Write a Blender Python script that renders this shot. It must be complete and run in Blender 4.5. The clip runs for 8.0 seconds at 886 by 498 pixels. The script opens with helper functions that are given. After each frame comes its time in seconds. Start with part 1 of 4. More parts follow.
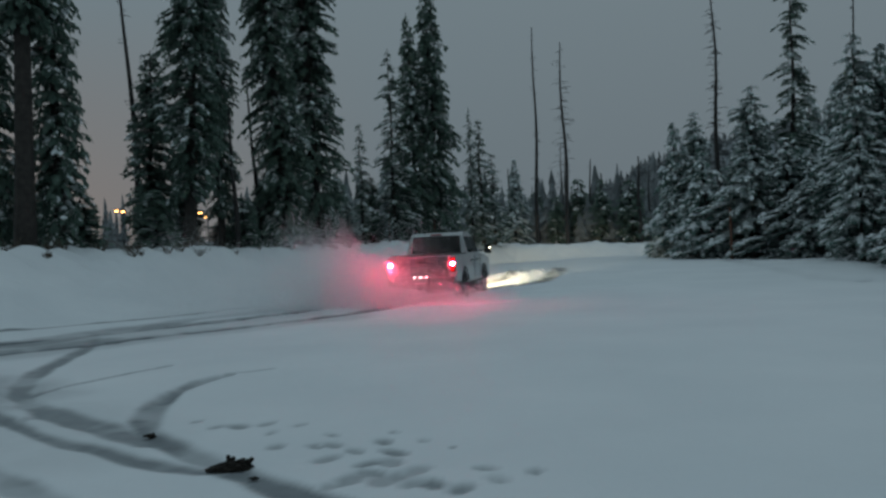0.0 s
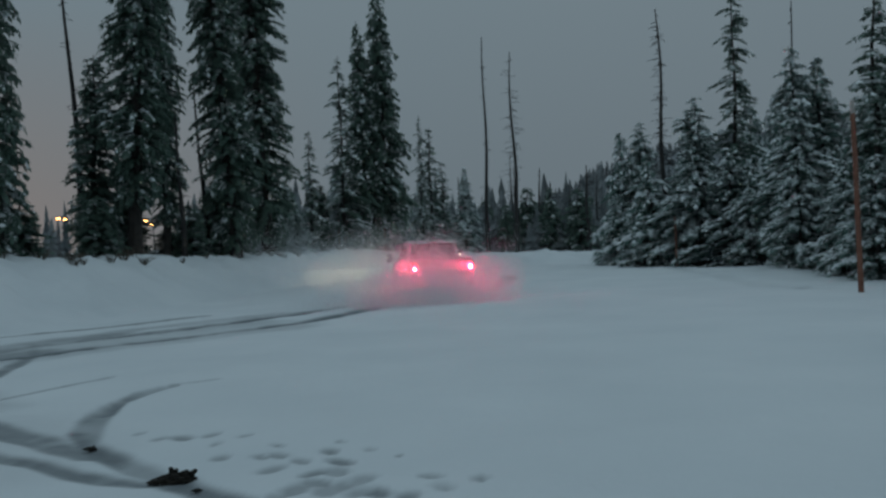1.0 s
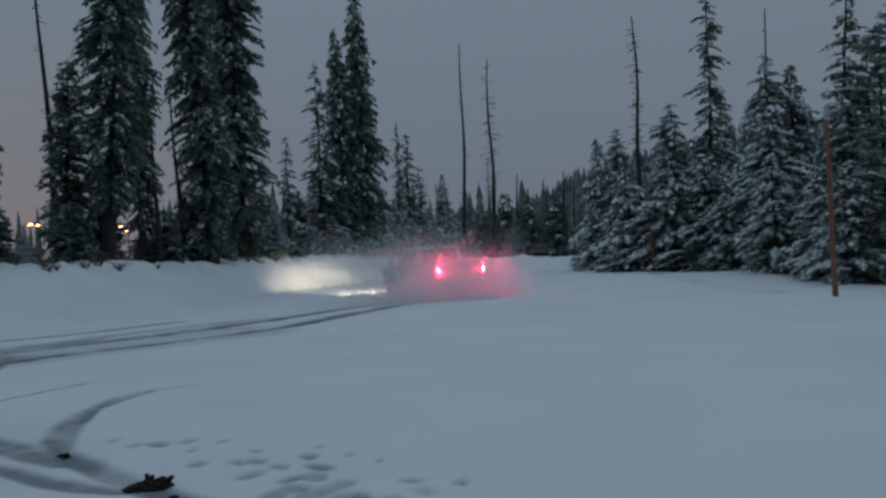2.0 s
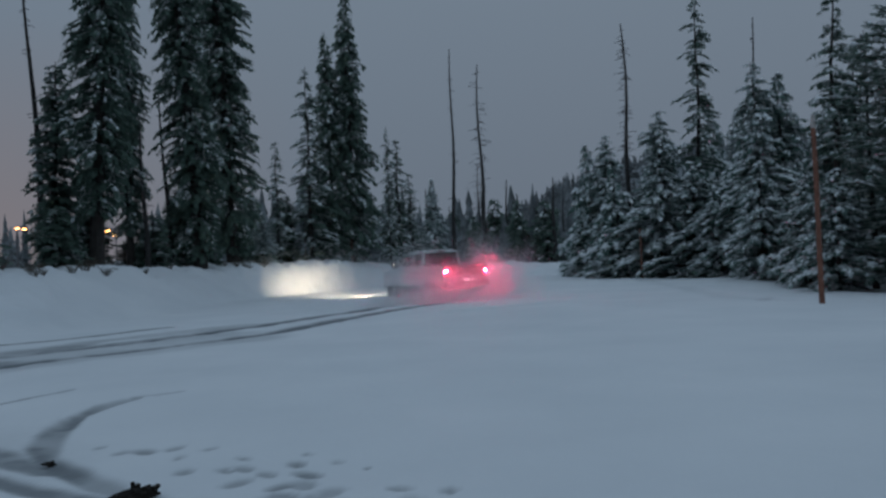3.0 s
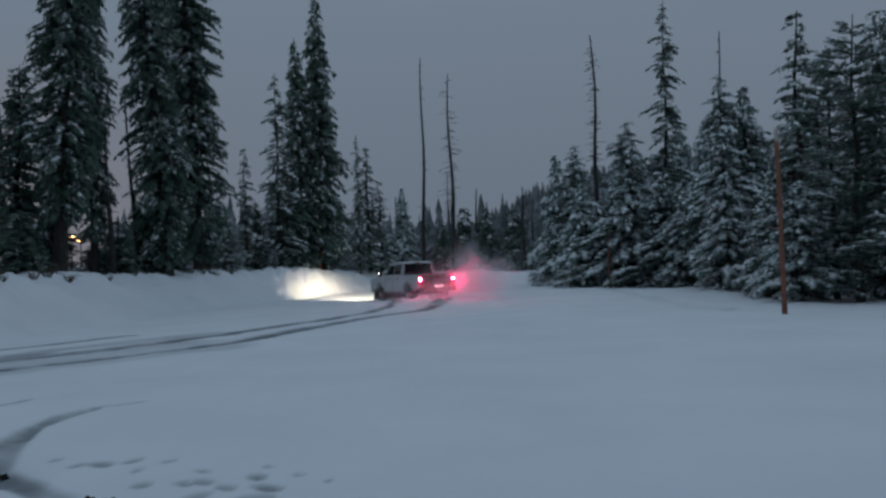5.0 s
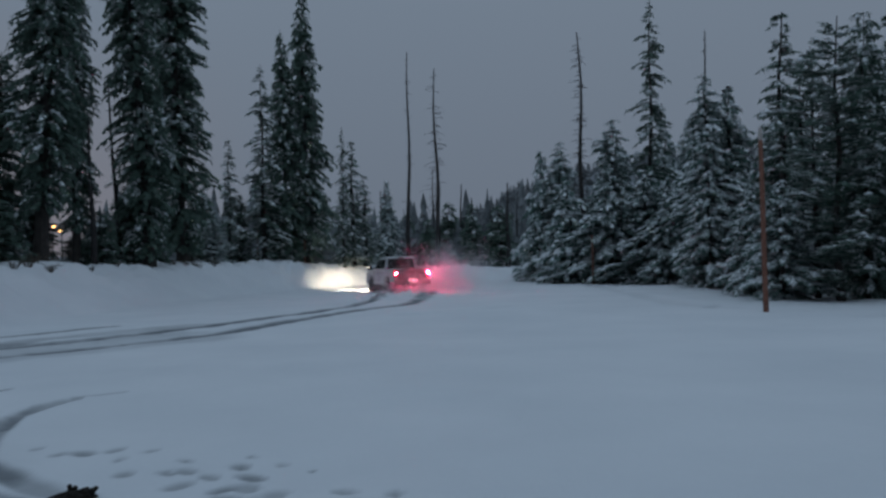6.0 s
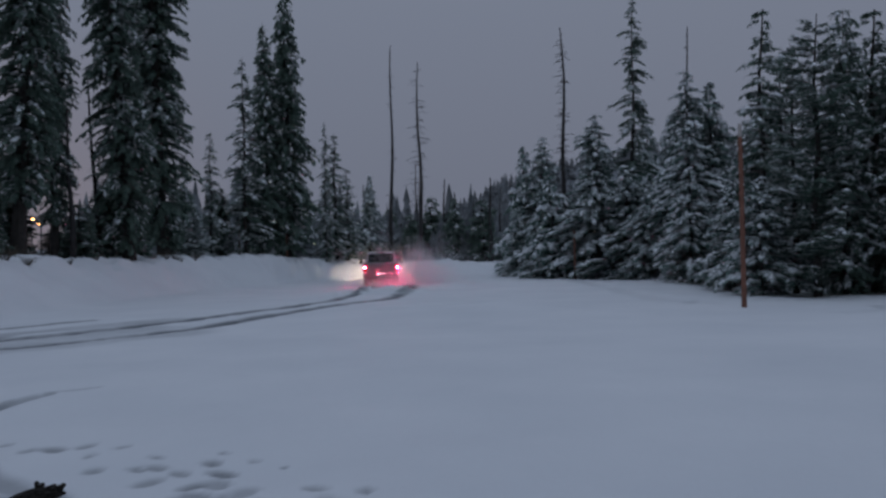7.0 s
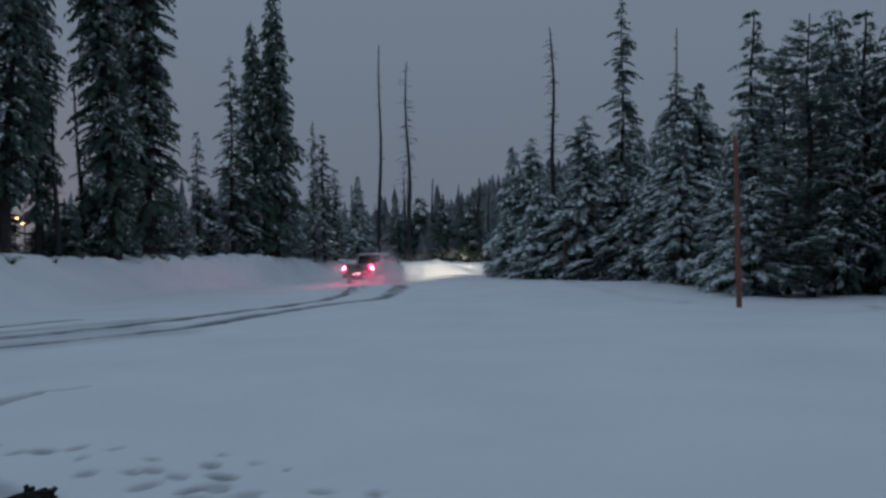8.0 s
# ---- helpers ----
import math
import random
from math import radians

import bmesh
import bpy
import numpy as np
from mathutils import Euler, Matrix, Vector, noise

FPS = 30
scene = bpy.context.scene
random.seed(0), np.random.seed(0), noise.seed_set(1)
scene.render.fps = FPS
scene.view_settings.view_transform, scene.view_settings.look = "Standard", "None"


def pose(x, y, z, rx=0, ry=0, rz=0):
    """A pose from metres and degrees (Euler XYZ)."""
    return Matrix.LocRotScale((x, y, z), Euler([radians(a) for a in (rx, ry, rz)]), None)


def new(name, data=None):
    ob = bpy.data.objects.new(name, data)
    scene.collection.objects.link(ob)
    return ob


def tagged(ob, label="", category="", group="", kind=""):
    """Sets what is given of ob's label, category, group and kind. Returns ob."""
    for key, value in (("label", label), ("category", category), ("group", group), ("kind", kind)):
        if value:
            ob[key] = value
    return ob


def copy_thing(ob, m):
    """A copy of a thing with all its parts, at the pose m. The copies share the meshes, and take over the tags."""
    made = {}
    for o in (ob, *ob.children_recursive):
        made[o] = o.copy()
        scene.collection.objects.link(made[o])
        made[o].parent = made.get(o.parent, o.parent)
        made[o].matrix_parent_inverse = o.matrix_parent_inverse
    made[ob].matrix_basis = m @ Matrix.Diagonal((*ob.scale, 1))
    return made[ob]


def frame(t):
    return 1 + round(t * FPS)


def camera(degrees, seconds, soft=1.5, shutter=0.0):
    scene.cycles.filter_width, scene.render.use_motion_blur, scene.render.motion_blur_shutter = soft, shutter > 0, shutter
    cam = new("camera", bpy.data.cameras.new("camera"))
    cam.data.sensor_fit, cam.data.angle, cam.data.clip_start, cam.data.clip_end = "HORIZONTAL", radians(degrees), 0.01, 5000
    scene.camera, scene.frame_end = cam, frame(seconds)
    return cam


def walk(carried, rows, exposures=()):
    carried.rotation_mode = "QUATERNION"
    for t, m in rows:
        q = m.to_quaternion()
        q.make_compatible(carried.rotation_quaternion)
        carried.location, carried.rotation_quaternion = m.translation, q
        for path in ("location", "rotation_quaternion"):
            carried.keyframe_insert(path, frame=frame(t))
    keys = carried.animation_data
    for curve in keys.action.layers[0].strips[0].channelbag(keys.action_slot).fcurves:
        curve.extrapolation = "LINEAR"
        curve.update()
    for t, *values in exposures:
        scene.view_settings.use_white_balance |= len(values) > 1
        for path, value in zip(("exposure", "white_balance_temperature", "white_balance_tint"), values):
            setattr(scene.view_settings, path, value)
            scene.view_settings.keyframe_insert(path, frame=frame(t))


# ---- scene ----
cam = camera(56.51, 8.0, soft=2.7)
# seconds, eye, yaw, pitch, roll
ROWS = [
    (0.0, -0.001, 0.000, 1.551, 0.00, -0.36, 2.74),
    (0.5, 0.020, 0.005, 1.547, -1.71, 0.01, 2.86),
    (1.0, 0.035, -0.041, 1.556, -3.42, 0.04, 2.78),
    (1.5, 0.012, 0.004, 1.525, -4.45, 0.20, 2.86),
    (3.0, 0.018, -0.000, 1.548, -5.72, 0.72, 2.65),
    (3.5, 0.039, -0.043, 1.553, -6.31, 0.94, 2.71),
    (4.0, 0.078, -0.035, 1.567, -6.70, 1.16, 2.69),
    (4.5, 0.078, 0.008, 1.577, -7.26, 1.26, 2.59),
    (6.0, 0.048, 0.002, 1.547, -8.92, 0.81, 1.59),
    (6.5, 0.087, -0.038, 1.562, -9.60, 0.60, 1.45),
    (7.0, 0.127, 0.011, 1.555, -10.06, 0.39, 1.39),
    (7.5, 0.080, 0.143, 1.520, -10.41, 0.44, 1.33),
    (8.0, 0.000, 0.293, 1.497, -11.00, 0.46, 1.24),
]
walk(cam, [(t, pose(x, y, z, 90 + pitch, roll, yaw)) for t, x, y, z, yaw, pitch, roll in ROWS],
     exposures=[(0.0, 0.0, 6880, 1), (0.9, 0.0, 6740, 0), (1.5, 0.0, 6550, 6), (3.0, 0.0, 6310, 10), (6.2, 0.0, 6280, 12), (6.5, 0.0, 6340, 15), (6.8, 0.0, 6540, 23), (7.1, 0.0, 6540, 23), (7.5, 0.0, 6370, 17), (8.0, 0.0, 6300, 14)])

# ---- light: overcast dusk sky, a little warmer low over the distant lamps ----
world = bpy.data.worlds.new("dusk_sky")
scene.world = world
world.use_nodes = True
wn, wl = world.node_tree.nodes, world.node_tree.links
wn.clear()
w_out = wn.new("ShaderNodeOutputWorld")
w_bg = wn.new("ShaderNodeBackground")
w_co = wn.new("ShaderNodeTexCoord")
w_sep = wn.new("ShaderNodeSeparateXYZ")
w_ramp = wn.new("ShaderNodeValToRGB")
w_side = wn.new("ShaderNodeMapRange")
w_low = wn.new("ShaderNodeMapRange")
w_mul = wn.new("ShaderNodeMath")
w_mul.operation = "MULTIPLY"
w_mix = wn.new("ShaderNodeMix")
w_mix.data_type = "RGBA"
wl.new(w_co.outputs["Generated"], w_sep.inputs[0])
wl.new(w_sep.outputs["Z"], w_ramp.inputs[0])
el = w_ramp.color_ramp.elements
el[0].position, el[0].color = 0.0, (0.137, 0.164, 0.202, 1)
el[1].position, el[1].color = 1.0, (0.325, 0.425, 0.525, 1)
mid_el = el.new(0.30)
mid_el.color = (0.163, 0.204, 0.251, 1)
w_side.inputs["From Min"].default_value, w_side.inputs["From Max"].default_value = -0.05, -0.5
w_low.inputs["From Min"].default_value, w_low.inputs["From Max"].default_value = 0.28, 0.02
wl.new(w_sep.outputs["X"], w_side.inputs["Value"])
wl.new(w_sep.outputs["Z"], w_low.inputs["Value"])
wl.new(w_side.outputs[0], w_mul.inputs[0])
wl.new(w_low.outputs[0], w_mul.inputs[1])
wl.new(w_mul.outputs[0], w_mix.inputs["Factor"])
wl.new(w_ramp.outputs[0], w_mix.inputs["A"])
w_mix.inputs["B"].default_value = (0.232, 0.186, 0.182, 1)
wl.new(w_mix.outputs["Result"], w_bg.inputs["Color"])
w_bg.inputs["Strength"].default_value = 1.0
wl.new(w_bg.outputs[0], w_out.inputs[0])


# ---- materials ----
def surface(name, low, high, rough=0.7, scale=6.0, fine=60.0, bump=0.3, metal=0.0, coat=0.0, spread=None):
    """Base colour between two tones by noise at two scales, with a fine relief. spread: vary by 'object' or 'island'."""
    m = bpy.data.materials.new(name)
    m.use_nodes = True
    n, l = m.node_tree.nodes, m.node_tree.links
    b = n["Principled BSDF"]
    co = n.new("ShaderNodeTexCoord")
    big, small = n.new("ShaderNodeTexNoise"), n.new("ShaderNodeTexNoise")
    big.inputs["Scale"].default_value, small.inputs["Scale"].default_value = scale, fine
    big.inputs["Detail"].default_value = 4
    l.new(co.outputs["Object"], big.inputs["Vector"])
    l.new(co.outputs["Object"], small.inputs["Vector"])
    add = n.new("ShaderNodeMath")
    add.operation = "MULTIPLY_ADD"
    add.inputs[1].default_value = 0.35
    l.new(small.outputs["Fac"], add.inputs[0])
    l.new(big.outputs["Fac"], add.inputs[2])
    src = add.outputs[0]
    if spread:
        rnd = n.new("ShaderNodeObjectInfo" if spread == "object" else "ShaderNodeNewGeometry")
        more = n.new("ShaderNodeMath")
        more.operation = "MULTIPLY_ADD"
        more.inputs[1].default_value = 0.6
        l.new(rnd.outputs["Random" if spread == "object" else "Random Per Island"], more.inputs[0])
        off = n.new("ShaderNodeMath")
        off.inputs[1].default_value = -0.3
        l.new(src, more.inputs[2])
        l.new(more.outputs[0], off.inputs[0])
        src = off.outputs[0]
    ramp = n.new("ShaderNodeValToRGB")
    ramp.color_ramp.elements[0].position, ramp.color_ramp.elements[0].color = 0.4, (*low, 1)
    ramp.color_ramp.elements[1].position, ramp.color_ramp.elements[1].color = 0.95, (*high, 1)
    l.new(src, ramp.inputs[0])
    l.new(ramp.outputs[0], b.inputs["Base Color"])
    b.inputs["Roughness"].default_value, b.inputs["Metallic"].default_value = rough, metal
    b.inputs["Coat Weight"].default_value = coat
    if bump:
        bp = n.new("ShaderNodeBump")
        bp.inputs["Strength"].default_value, bp.inputs["Distance"].default_value = bump, 0.01
        l.new(src, bp.inputs["Height"])
        l.new(bp.outputs[0], b.inputs["Normal"])
    return m


def foliage(name, low, high):
    """Thin needles: part of the light goes through them."""
    m = surface(name, low, high, 0.75, 1.2, 30, 0, spread="island")
    n, l = m.node_tree.nodes, m.node_tree.links
    thin, mix = n.new("ShaderNodeBsdfTranslucent"), n.new("ShaderNodeMixShader")
    ramp = next(x for x in n if x.bl_idname == "ShaderNodeValToRGB")
    mix.inputs[0].default_value = 0.4
    l.new(ramp.outputs[0], thin.inputs["Color"])
    l.new(n["Principled BSDF"].outputs[0], mix.inputs[1])
    l.new(thin.outputs[0], mix.inputs[2])
    l.new(mix.outputs[0], n["Material Output"].inputs["Surface"])
    return m


def glow(name, colour, strength):
    m = bpy.data.materials.new(name)
    m.use_nodes = True
    b = m.node_tree.nodes["Principled BSDF"]
    b.inputs["Base Color"].default_value = (0.02, 0.02, 0.02, 1)
    b.inputs["Emission Color"].default_value, b.inputs["Emission Strength"].default_value = (*colour, 1), strength
    return m


# Needle tones: frost, plus a lift for veiling glare put into the colour.
NEEDLES = foliage("frosted_glare_fir_needles", (0.076, 0.124, 0.100), (0.168, 0.240, 0.198))
NEEDLES_YOUNG = foliage("frosted_glare_young_fir_needles", (0.110, 0.180, 0.158), (0.210, 0.310, 0.275))
TREE_SNOW = surface("branch_snow", (0.64, 0.68, 0.70), (0.86, 0.88, 0.89), 0.65, 3, 40, 0.4, spread="island")
BARK = surface("conifer_bark", (0.016, 0.014, 0.012), (0.055, 0.047, 0.042), 0.9, 5, 40, 0.8)
DEAD_WOOD = surface("weathered_dead_wood", (0.018, 0.017, 0.017), (0.055, 0.051, 0.050), 0.9, 4, 50, 0.7)
# Distant woods and hill: haze put into the colours, on top of snow dust.
FAR_NEEDLES = surface("hazed_far_conifers", (0.09, 0.105, 0.112), (0.27, 0.29, 0.30), 0.85, 0.5, 6, 0, spread="island")
NEAR_WOODS = surface("hazed_brushy_conifers", (0.105, 0.122, 0.128), (0.235, 0.258, 0.268), 0.85, 0.5, 6, 0, spread="island")
HILL = surface("hazed_snow_dusted_hill", (0.12, 0.13, 0.14), (0.26, 0.28, 0.30), 0.9, 0.06, 0.6, 0)
WOOD_POST = surface("orange_brown_post_wood", (0.13, 0.052, 0.034), (0.27, 0.120, 0.080), 0.8, 6, 50, 0.6)
POST_TIP = surface("pale_post_tip", (0.34, 0.30, 0.28), (0.5, 0.46, 0.43), 0.8, 9, 60, 0.5)
SOIL = surface("dark_clod_soil", (0.006, 0.005, 0.004), (0.030, 0.024, 0.018), 0.95, 18, 90, 1.0)
TWIG = surface("dead_twig", (0.05, 0.040, 0.03), (0.12, 0.10, 0.075), 0.9, 10, 60, 0.5)
PAINT = surface("white_car_paint", (0.40, 0.41, 0.42), (0.54, 0.55, 0.56), 0.35, 1.5, 30, 0.05, coat=0.5)
# Darker grey that stands in for shade on the truck's rear face.
SHADE_PAINT = surface("shade_grey_paint", (0.10, 0.10, 0.105), (0.17, 0.17, 0.175), 0.4, 2, 40, 0.05, coat=0.3)
TRIM = surface("black_plastic_trim", (0.010, 0.010, 0.011), (0.030, 0.030, 0.032), 0.55, 8, 80, 0.2)
CAR_GLASS = surface("tinted_car_glass", (0.004, 0.005, 0.006), (0.010, 0.011, 0.012), 0.06, 2, 20, 0.0)
RUBBER = surface("tyre_rubber", (0.010, 0.010, 0.010), (0.035, 0.035, 0.036), 0.85, 9, 60, 0.5)
RIM = surface("alloy_rim", (0.30, 0.30, 0.31), (0.5, 0.5, 0.51), 0.35, 9, 60, 0.1, metal=0.9)
CHROME = surface("dull_chrome", (0.35, 0.35, 0.36), (0.55, 0.55, 0.56), 0.25, 5, 40, 0.05, metal=1.0)
RED_LENS = surface("red_lamp_lens", (0.22, 0.008, 0.010), (0.36, 0.02, 0.022), 0.15, 9, 60, 0)
PLATE = surface("pale_plate", (0.55, 0.56, 0.58), (0.7, 0.7, 0.7), 0.4, 9, 60, 0)
GALV = surface("galvanised_pole", (0.10, 0.10, 0.105), (0.2, 0.2, 0.21), 0.6, 5, 40, 0.2, metal=0.6)
TAIL_GLOW = glow("tail_lamp_glow", (1.0, 0.045, 0.12), 2900)
PLATE_GLOW = glow("plate_lamp_glow", (1.0, 0.42, 0.50), 12)
MARK_GLOW = glow("marker_lamp_glow", (1.0, 0.85, 0.7), 10)
HEAD_GLOW = glow("headlamp_glow", (1.0, 0.82, 0.58), 165000)
STREET_GLOW = glow("street_lamp_glow", (1.0, 0.42, 0.12), 14)


def snow_ground_material():
    """Fresh snow; 'packed' marks where wheels and feet pressed it to grey slush."""
    m = bpy.data.materials.new("snow_ground")
    m.use_nodes = True
    n, l = m.node_tree.nodes, m.node_tree.links
    b = n["Principled BSDF"]
    co = n.new("ShaderNodeTexCoord")
    att = n.new("ShaderNodeAttribute")
    att.attribute_name = "packed"
    drift, grit, fine = [n.new("ShaderNodeTexNoise") for _ in range(3)]
    for node, sc, de in ((drift, 0.35, 5), (grit, 5.0, 6), (fine, 45.0, 3)):
        node.inputs["Scale"].default_value, node.inputs["Detail"].default_value = sc, de
        l.new(co.outputs["Object"], node.inputs["Vector"])
    fresh = n.new("ShaderNodeMix")
    fresh.data_type = "RGBA"
    l.new(drift.outputs["Fac"], fresh.inputs["Factor"])
    fresh.inputs["A"].default_value, fresh.inputs["B"].default_value = (0.68, 0.715, 0.75, 1), (0.88, 0.90, 0.92, 1)
    slush = n.new("ShaderNodeMix")
    slush.data_type = "RGBA"
    l.new(grit.outputs["Fac"], slush.inputs["Factor"])
    slush.inputs["A"].default_value, slush.inputs["B"].default_value = (0.055, 0.066, 0.076, 1), (0.25, 0.275, 0.295, 1)
    mix = n.new("ShaderNodeMix")
    mix.data_type = "RGBA"
    l.new(att.outputs["Fac"], mix.inputs["Factor"])
    l.new(fresh.outputs["Result"], mix.inputs["A"])
    l.new(slush.outputs["Result"], mix.inputs["B"])
    l.new(mix.outputs["Result"], b.inputs["Base Color"])
    b.inputs["Roughness"].default_value = 0.75
    add = n.new("ShaderNodeMath")
    add.operation = "MULTIPLY_ADD"
    add.inputs[1].default_value = 0.25
    l.new(fine.outputs["Fac"], add.inputs[0])
    l.new(grit.outputs["Fac"], add.inputs[2])
    bp = n.new("ShaderNodeBump")
    bp.inputs["Strength"].default_value, bp.inputs["Distance"].default_value = 0.5, 0.05
    l.new(add.outputs[0], bp.inputs["Height"])
    l.new(bp.outputs[0], b.inputs["Normal"])
    return m


SNOW = snow_ground_material()


def airborne_snow():
    """Thin flakes: half of the light goes through them."""
    m = bpy.data.materials.new("airborne_snow")
    m.use_nodes = True
    n, l = m.node_tree.nodes, m.node_tree.links
    n.remove(n["Principled BSDF"])
    a, b, mix = n.new("ShaderNodeBsdfDiffuse"), n.new("ShaderNodeBsdfTranslucent"), n.new("ShaderNodeMixShader")
    a.inputs["Color"].default_value = b.inputs["Color"].default_value = (0.96, 0.96, 0.97, 1)
    mix.inputs[0].default_value = 0.5
    l.new(a.outputs[0], mix.inputs[1])
    l.new(b.outputs[0], mix.inputs[2])
    l.new(mix.outputs[0], n["Material Output"].inputs["Surface"])
    return m


GRAINS = airborne_snow()


# ---- helpers of this scene ----
def mesh_from(name, verts, faces, material, smooth=False):
    me = bpy.data.meshes.new(name)
    me.from_pydata(verts, [], faces)
    me.materials.append(material)
    if smooth:
        me.polygons.foreach_set("use_smooth", [True] * len(me.polygons))
    me.update()
    return me


def part(name, bm, material, parent, label=""):
    """Links a bmesh, or (verts, faces), as one mesh object under its thing."""
    if isinstance(bm, tuple):
        me = mesh_from(name, bm[0], bm[1], material)
    else:
        me = bpy.data.meshes.new(name)
        bmesh.ops.recalc_face_normals(bm, faces=bm.faces)
        bm.to_mesh(me)
        bm.free()
        me.materials.append(material)
    ob = new(name, me)
    ob.parent = parent
    return tagged(ob, label) if label else ob


def box(sx, sy, sz, x=0, y=0, z=0, bevel=0.0, taper=1.0):
    """A box centred at x, y with its base at z; taper narrows its top."""
    bm = bmesh.new()
    bmesh.ops.create_cube(bm, size=1.0)
    for v in bm.verts:
        k = taper if v.co.z > 0 else 1.0
        v.co = Vector((v.co.x * sx * k + x, v.co.y * sy * k + y, (v.co.z + 0.5) * sz + z))
    if bevel:
        bmesh.ops.bevel(bm, geom=bm.edges[:], offset=bevel, segments=2, affect="EDGES", profile=0.6)
    return bm


def rod(points, radii, sides=8):
    """A tapered round rod through points, as (verts, faces)."""
    verts, faces = [], []
    for i, (p, r) in enumerate(zip(points, radii)):
        a = Vector(points[min(i + 1, len(points) - 1)]) - Vector(points[max(i - 1, 0)])
        u = a.orthogonal().normalized()
        w = a.cross(u).normalized()
        for k in range(sides):
            c = 2 * math.pi * k / sides
            verts.append(tuple(Vector(p) + r * (math.cos(c) * u + math.sin(c) * w)))
    for i in range(len(points) - 1):
        for k in range(sides):
            j = (k + 1) % sides
            faces.append((i * sides + k, i * sides + j, (i + 1) * sides + j, (i + 1) * sides + k))
    faces.append(tuple(range(sides))[::-1])
    faces.append(tuple((len(points) - 1) * sides + k for k in range(sides)))
    return verts, faces


def joined(pieces):
    verts, faces = [], []
    for v, f in pieces:
        o = len(verts)
        verts += v
        faces += [tuple(i + o for i in q) for q in f]
    return verts, faces


def tube(r, length, y, x, z, inner=0.85, sides=20):
    """An open ring-walled tube along y."""
    verts, faces = [], []
    for yy, rr in ((y, r), (y + length, r), (y + length, r * inner), (y, r * inner)):
        for k in range(sides):
            c = 2 * math.pi * k / sides
            verts.append((x + rr * math.cos(c), yy, z + rr * math.sin(c)))
    for i in range(4):
        for k in range(sides):
            j, i2 = (k + 1) % sides, (i + 1) % 4
            faces.append((i * sides + k, i * sides + j, i2 * sides + j, i2 * sides + k))
    return verts, faces


def disc(r, y, x, z, sides=20):
    verts = [(x + r * math.cos(2 * math.pi * k / sides), y, z + r * math.sin(2 * math.pi * k / sides)) for k in range(sides)]
    verts += [(a, b - 0.01, c) for a, b, c in verts]
    faces = [tuple(range(sides)), tuple(range(2 * sides - 1, sides - 1, -1))]
    faces += [(k, (k + 1) % sides, sides + (k + 1) % sides, sides + k) for k in range(sides)]
    return verts, faces


# ---- ground: a ploughed lot with a snow bank round it ----
def lattice(x, y, seed):
    """Smooth value noise in 0..1."""
    x0, y0 = np.floor(x), np.floor(y)
    fx, fy = x - x0, y - y0
    fx, fy = fx * fx * (3 - 2 * fx), fy * fy * (3 - 2 * fy)

    def h(i, j):
        s = np.sin(i * 127.1 + j * 311.7 + seed * 74.7) * 43758.5453
        return s - np.floor(s)
    return (h(x0, y0) * (1 - fx) + h(x0 + 1, y0) * fx) * (1 - fy) + (h(x0, y0 + 1) * (1 - fx) + h(x0 + 1, y0 + 1) * fx) * fy


AZ = [-180, -75, -28, -20, -12, -6, -1.5, 1.5, 5, 10, 14, 16, 22, 50, 90, 180]
TOE = [30, 24, 22, 26, 35, 46, 53, 59.5, 64, 67, 68, 62, 52, 26, 26, 30]
RISE = [4, 7, 8, 8, 8, 5, 2.8, 2.6, 2.6, 3, 3, 6, 6, 6, 6, 4]
TOP = [1.5, 2.0, 2.05, 1.78, 1.68, 1.68, 1.60, 1.30, 1.02, 0.92, 0.74, 0.25, 0.25, 0.2, 0.8, 1.5]


def ground_z(x, y):
    x, y = np.asarray(x, float), np.asarray(y, float)
    r, az = np.hypot(x, y), np.degrees(np.arctan2(x, y))
    toe, rise, top = np.interp(az, AZ, TOE), np.interp(az, AZ, RISE), np.interp(az, AZ, TOP)
    rough = lattice(x * 0.55, y * 0.55, 1) * 0.6 + lattice(x * 1.7, y * 1.7, 2) * 0.3 + lattice(x * 4.1, y * 4.1, 3) * 0.12
    s = np.clip((r - toe - (rough - 0.5) * 1.4) / rise, 0, 1)
    s = s * s * (3 - 2 * s)
    z = -0.0037 * np.clip(r - 12, 0, 50) * (1 - s)
    z = z + s * (top + (rough - 0.5) * 0.42 + (lattice(x * 1.3, y * 1.3, 14) - 0.5) * 0.34 + (lattice(x * 3.0, y * 3.0, 15) - 0.5) * 0.18)
    z = z + (lattice(x * 0.16, y * 0.16, 5) - 0.5) * 0.13 * np.clip((r - 6) / 12, 0, 1) + (lattice(x * 0.42 + y * 0.1, y * 0.3, 16) - 0.5) * 0.11 * np.clip((x - 3) / 6, 0, 1) * np.clip((r - 10) / 8, 0, 1) + (lattice(x * 0.8, y * 0.8, 6) - 0.5) * 0.035 + (lattice(x * 2.7, y * 2.7, 7) - 0.5) * 0.014
    churn = np.exp(-((x - 4.0) / 2.2) ** 2 - ((y - 37.0) / 2.6) ** 2)
    z = z + churn * 0.85 * np.clip(lattice(x * 2.3, y * 1.1, 12) * 0.6 + lattice(x * 5.3, y * 2.6, 13) * 0.55 - 0.42, 0, 1)
    return z + np.clip(r - 110, 0, 400) * 0.02


RUTS = []


def rut(half, deep, grey, *points):
    """A wheel track through points: half width, depth, how grey it is pressed."""
    RUTS.append((points, half, deep, grey))


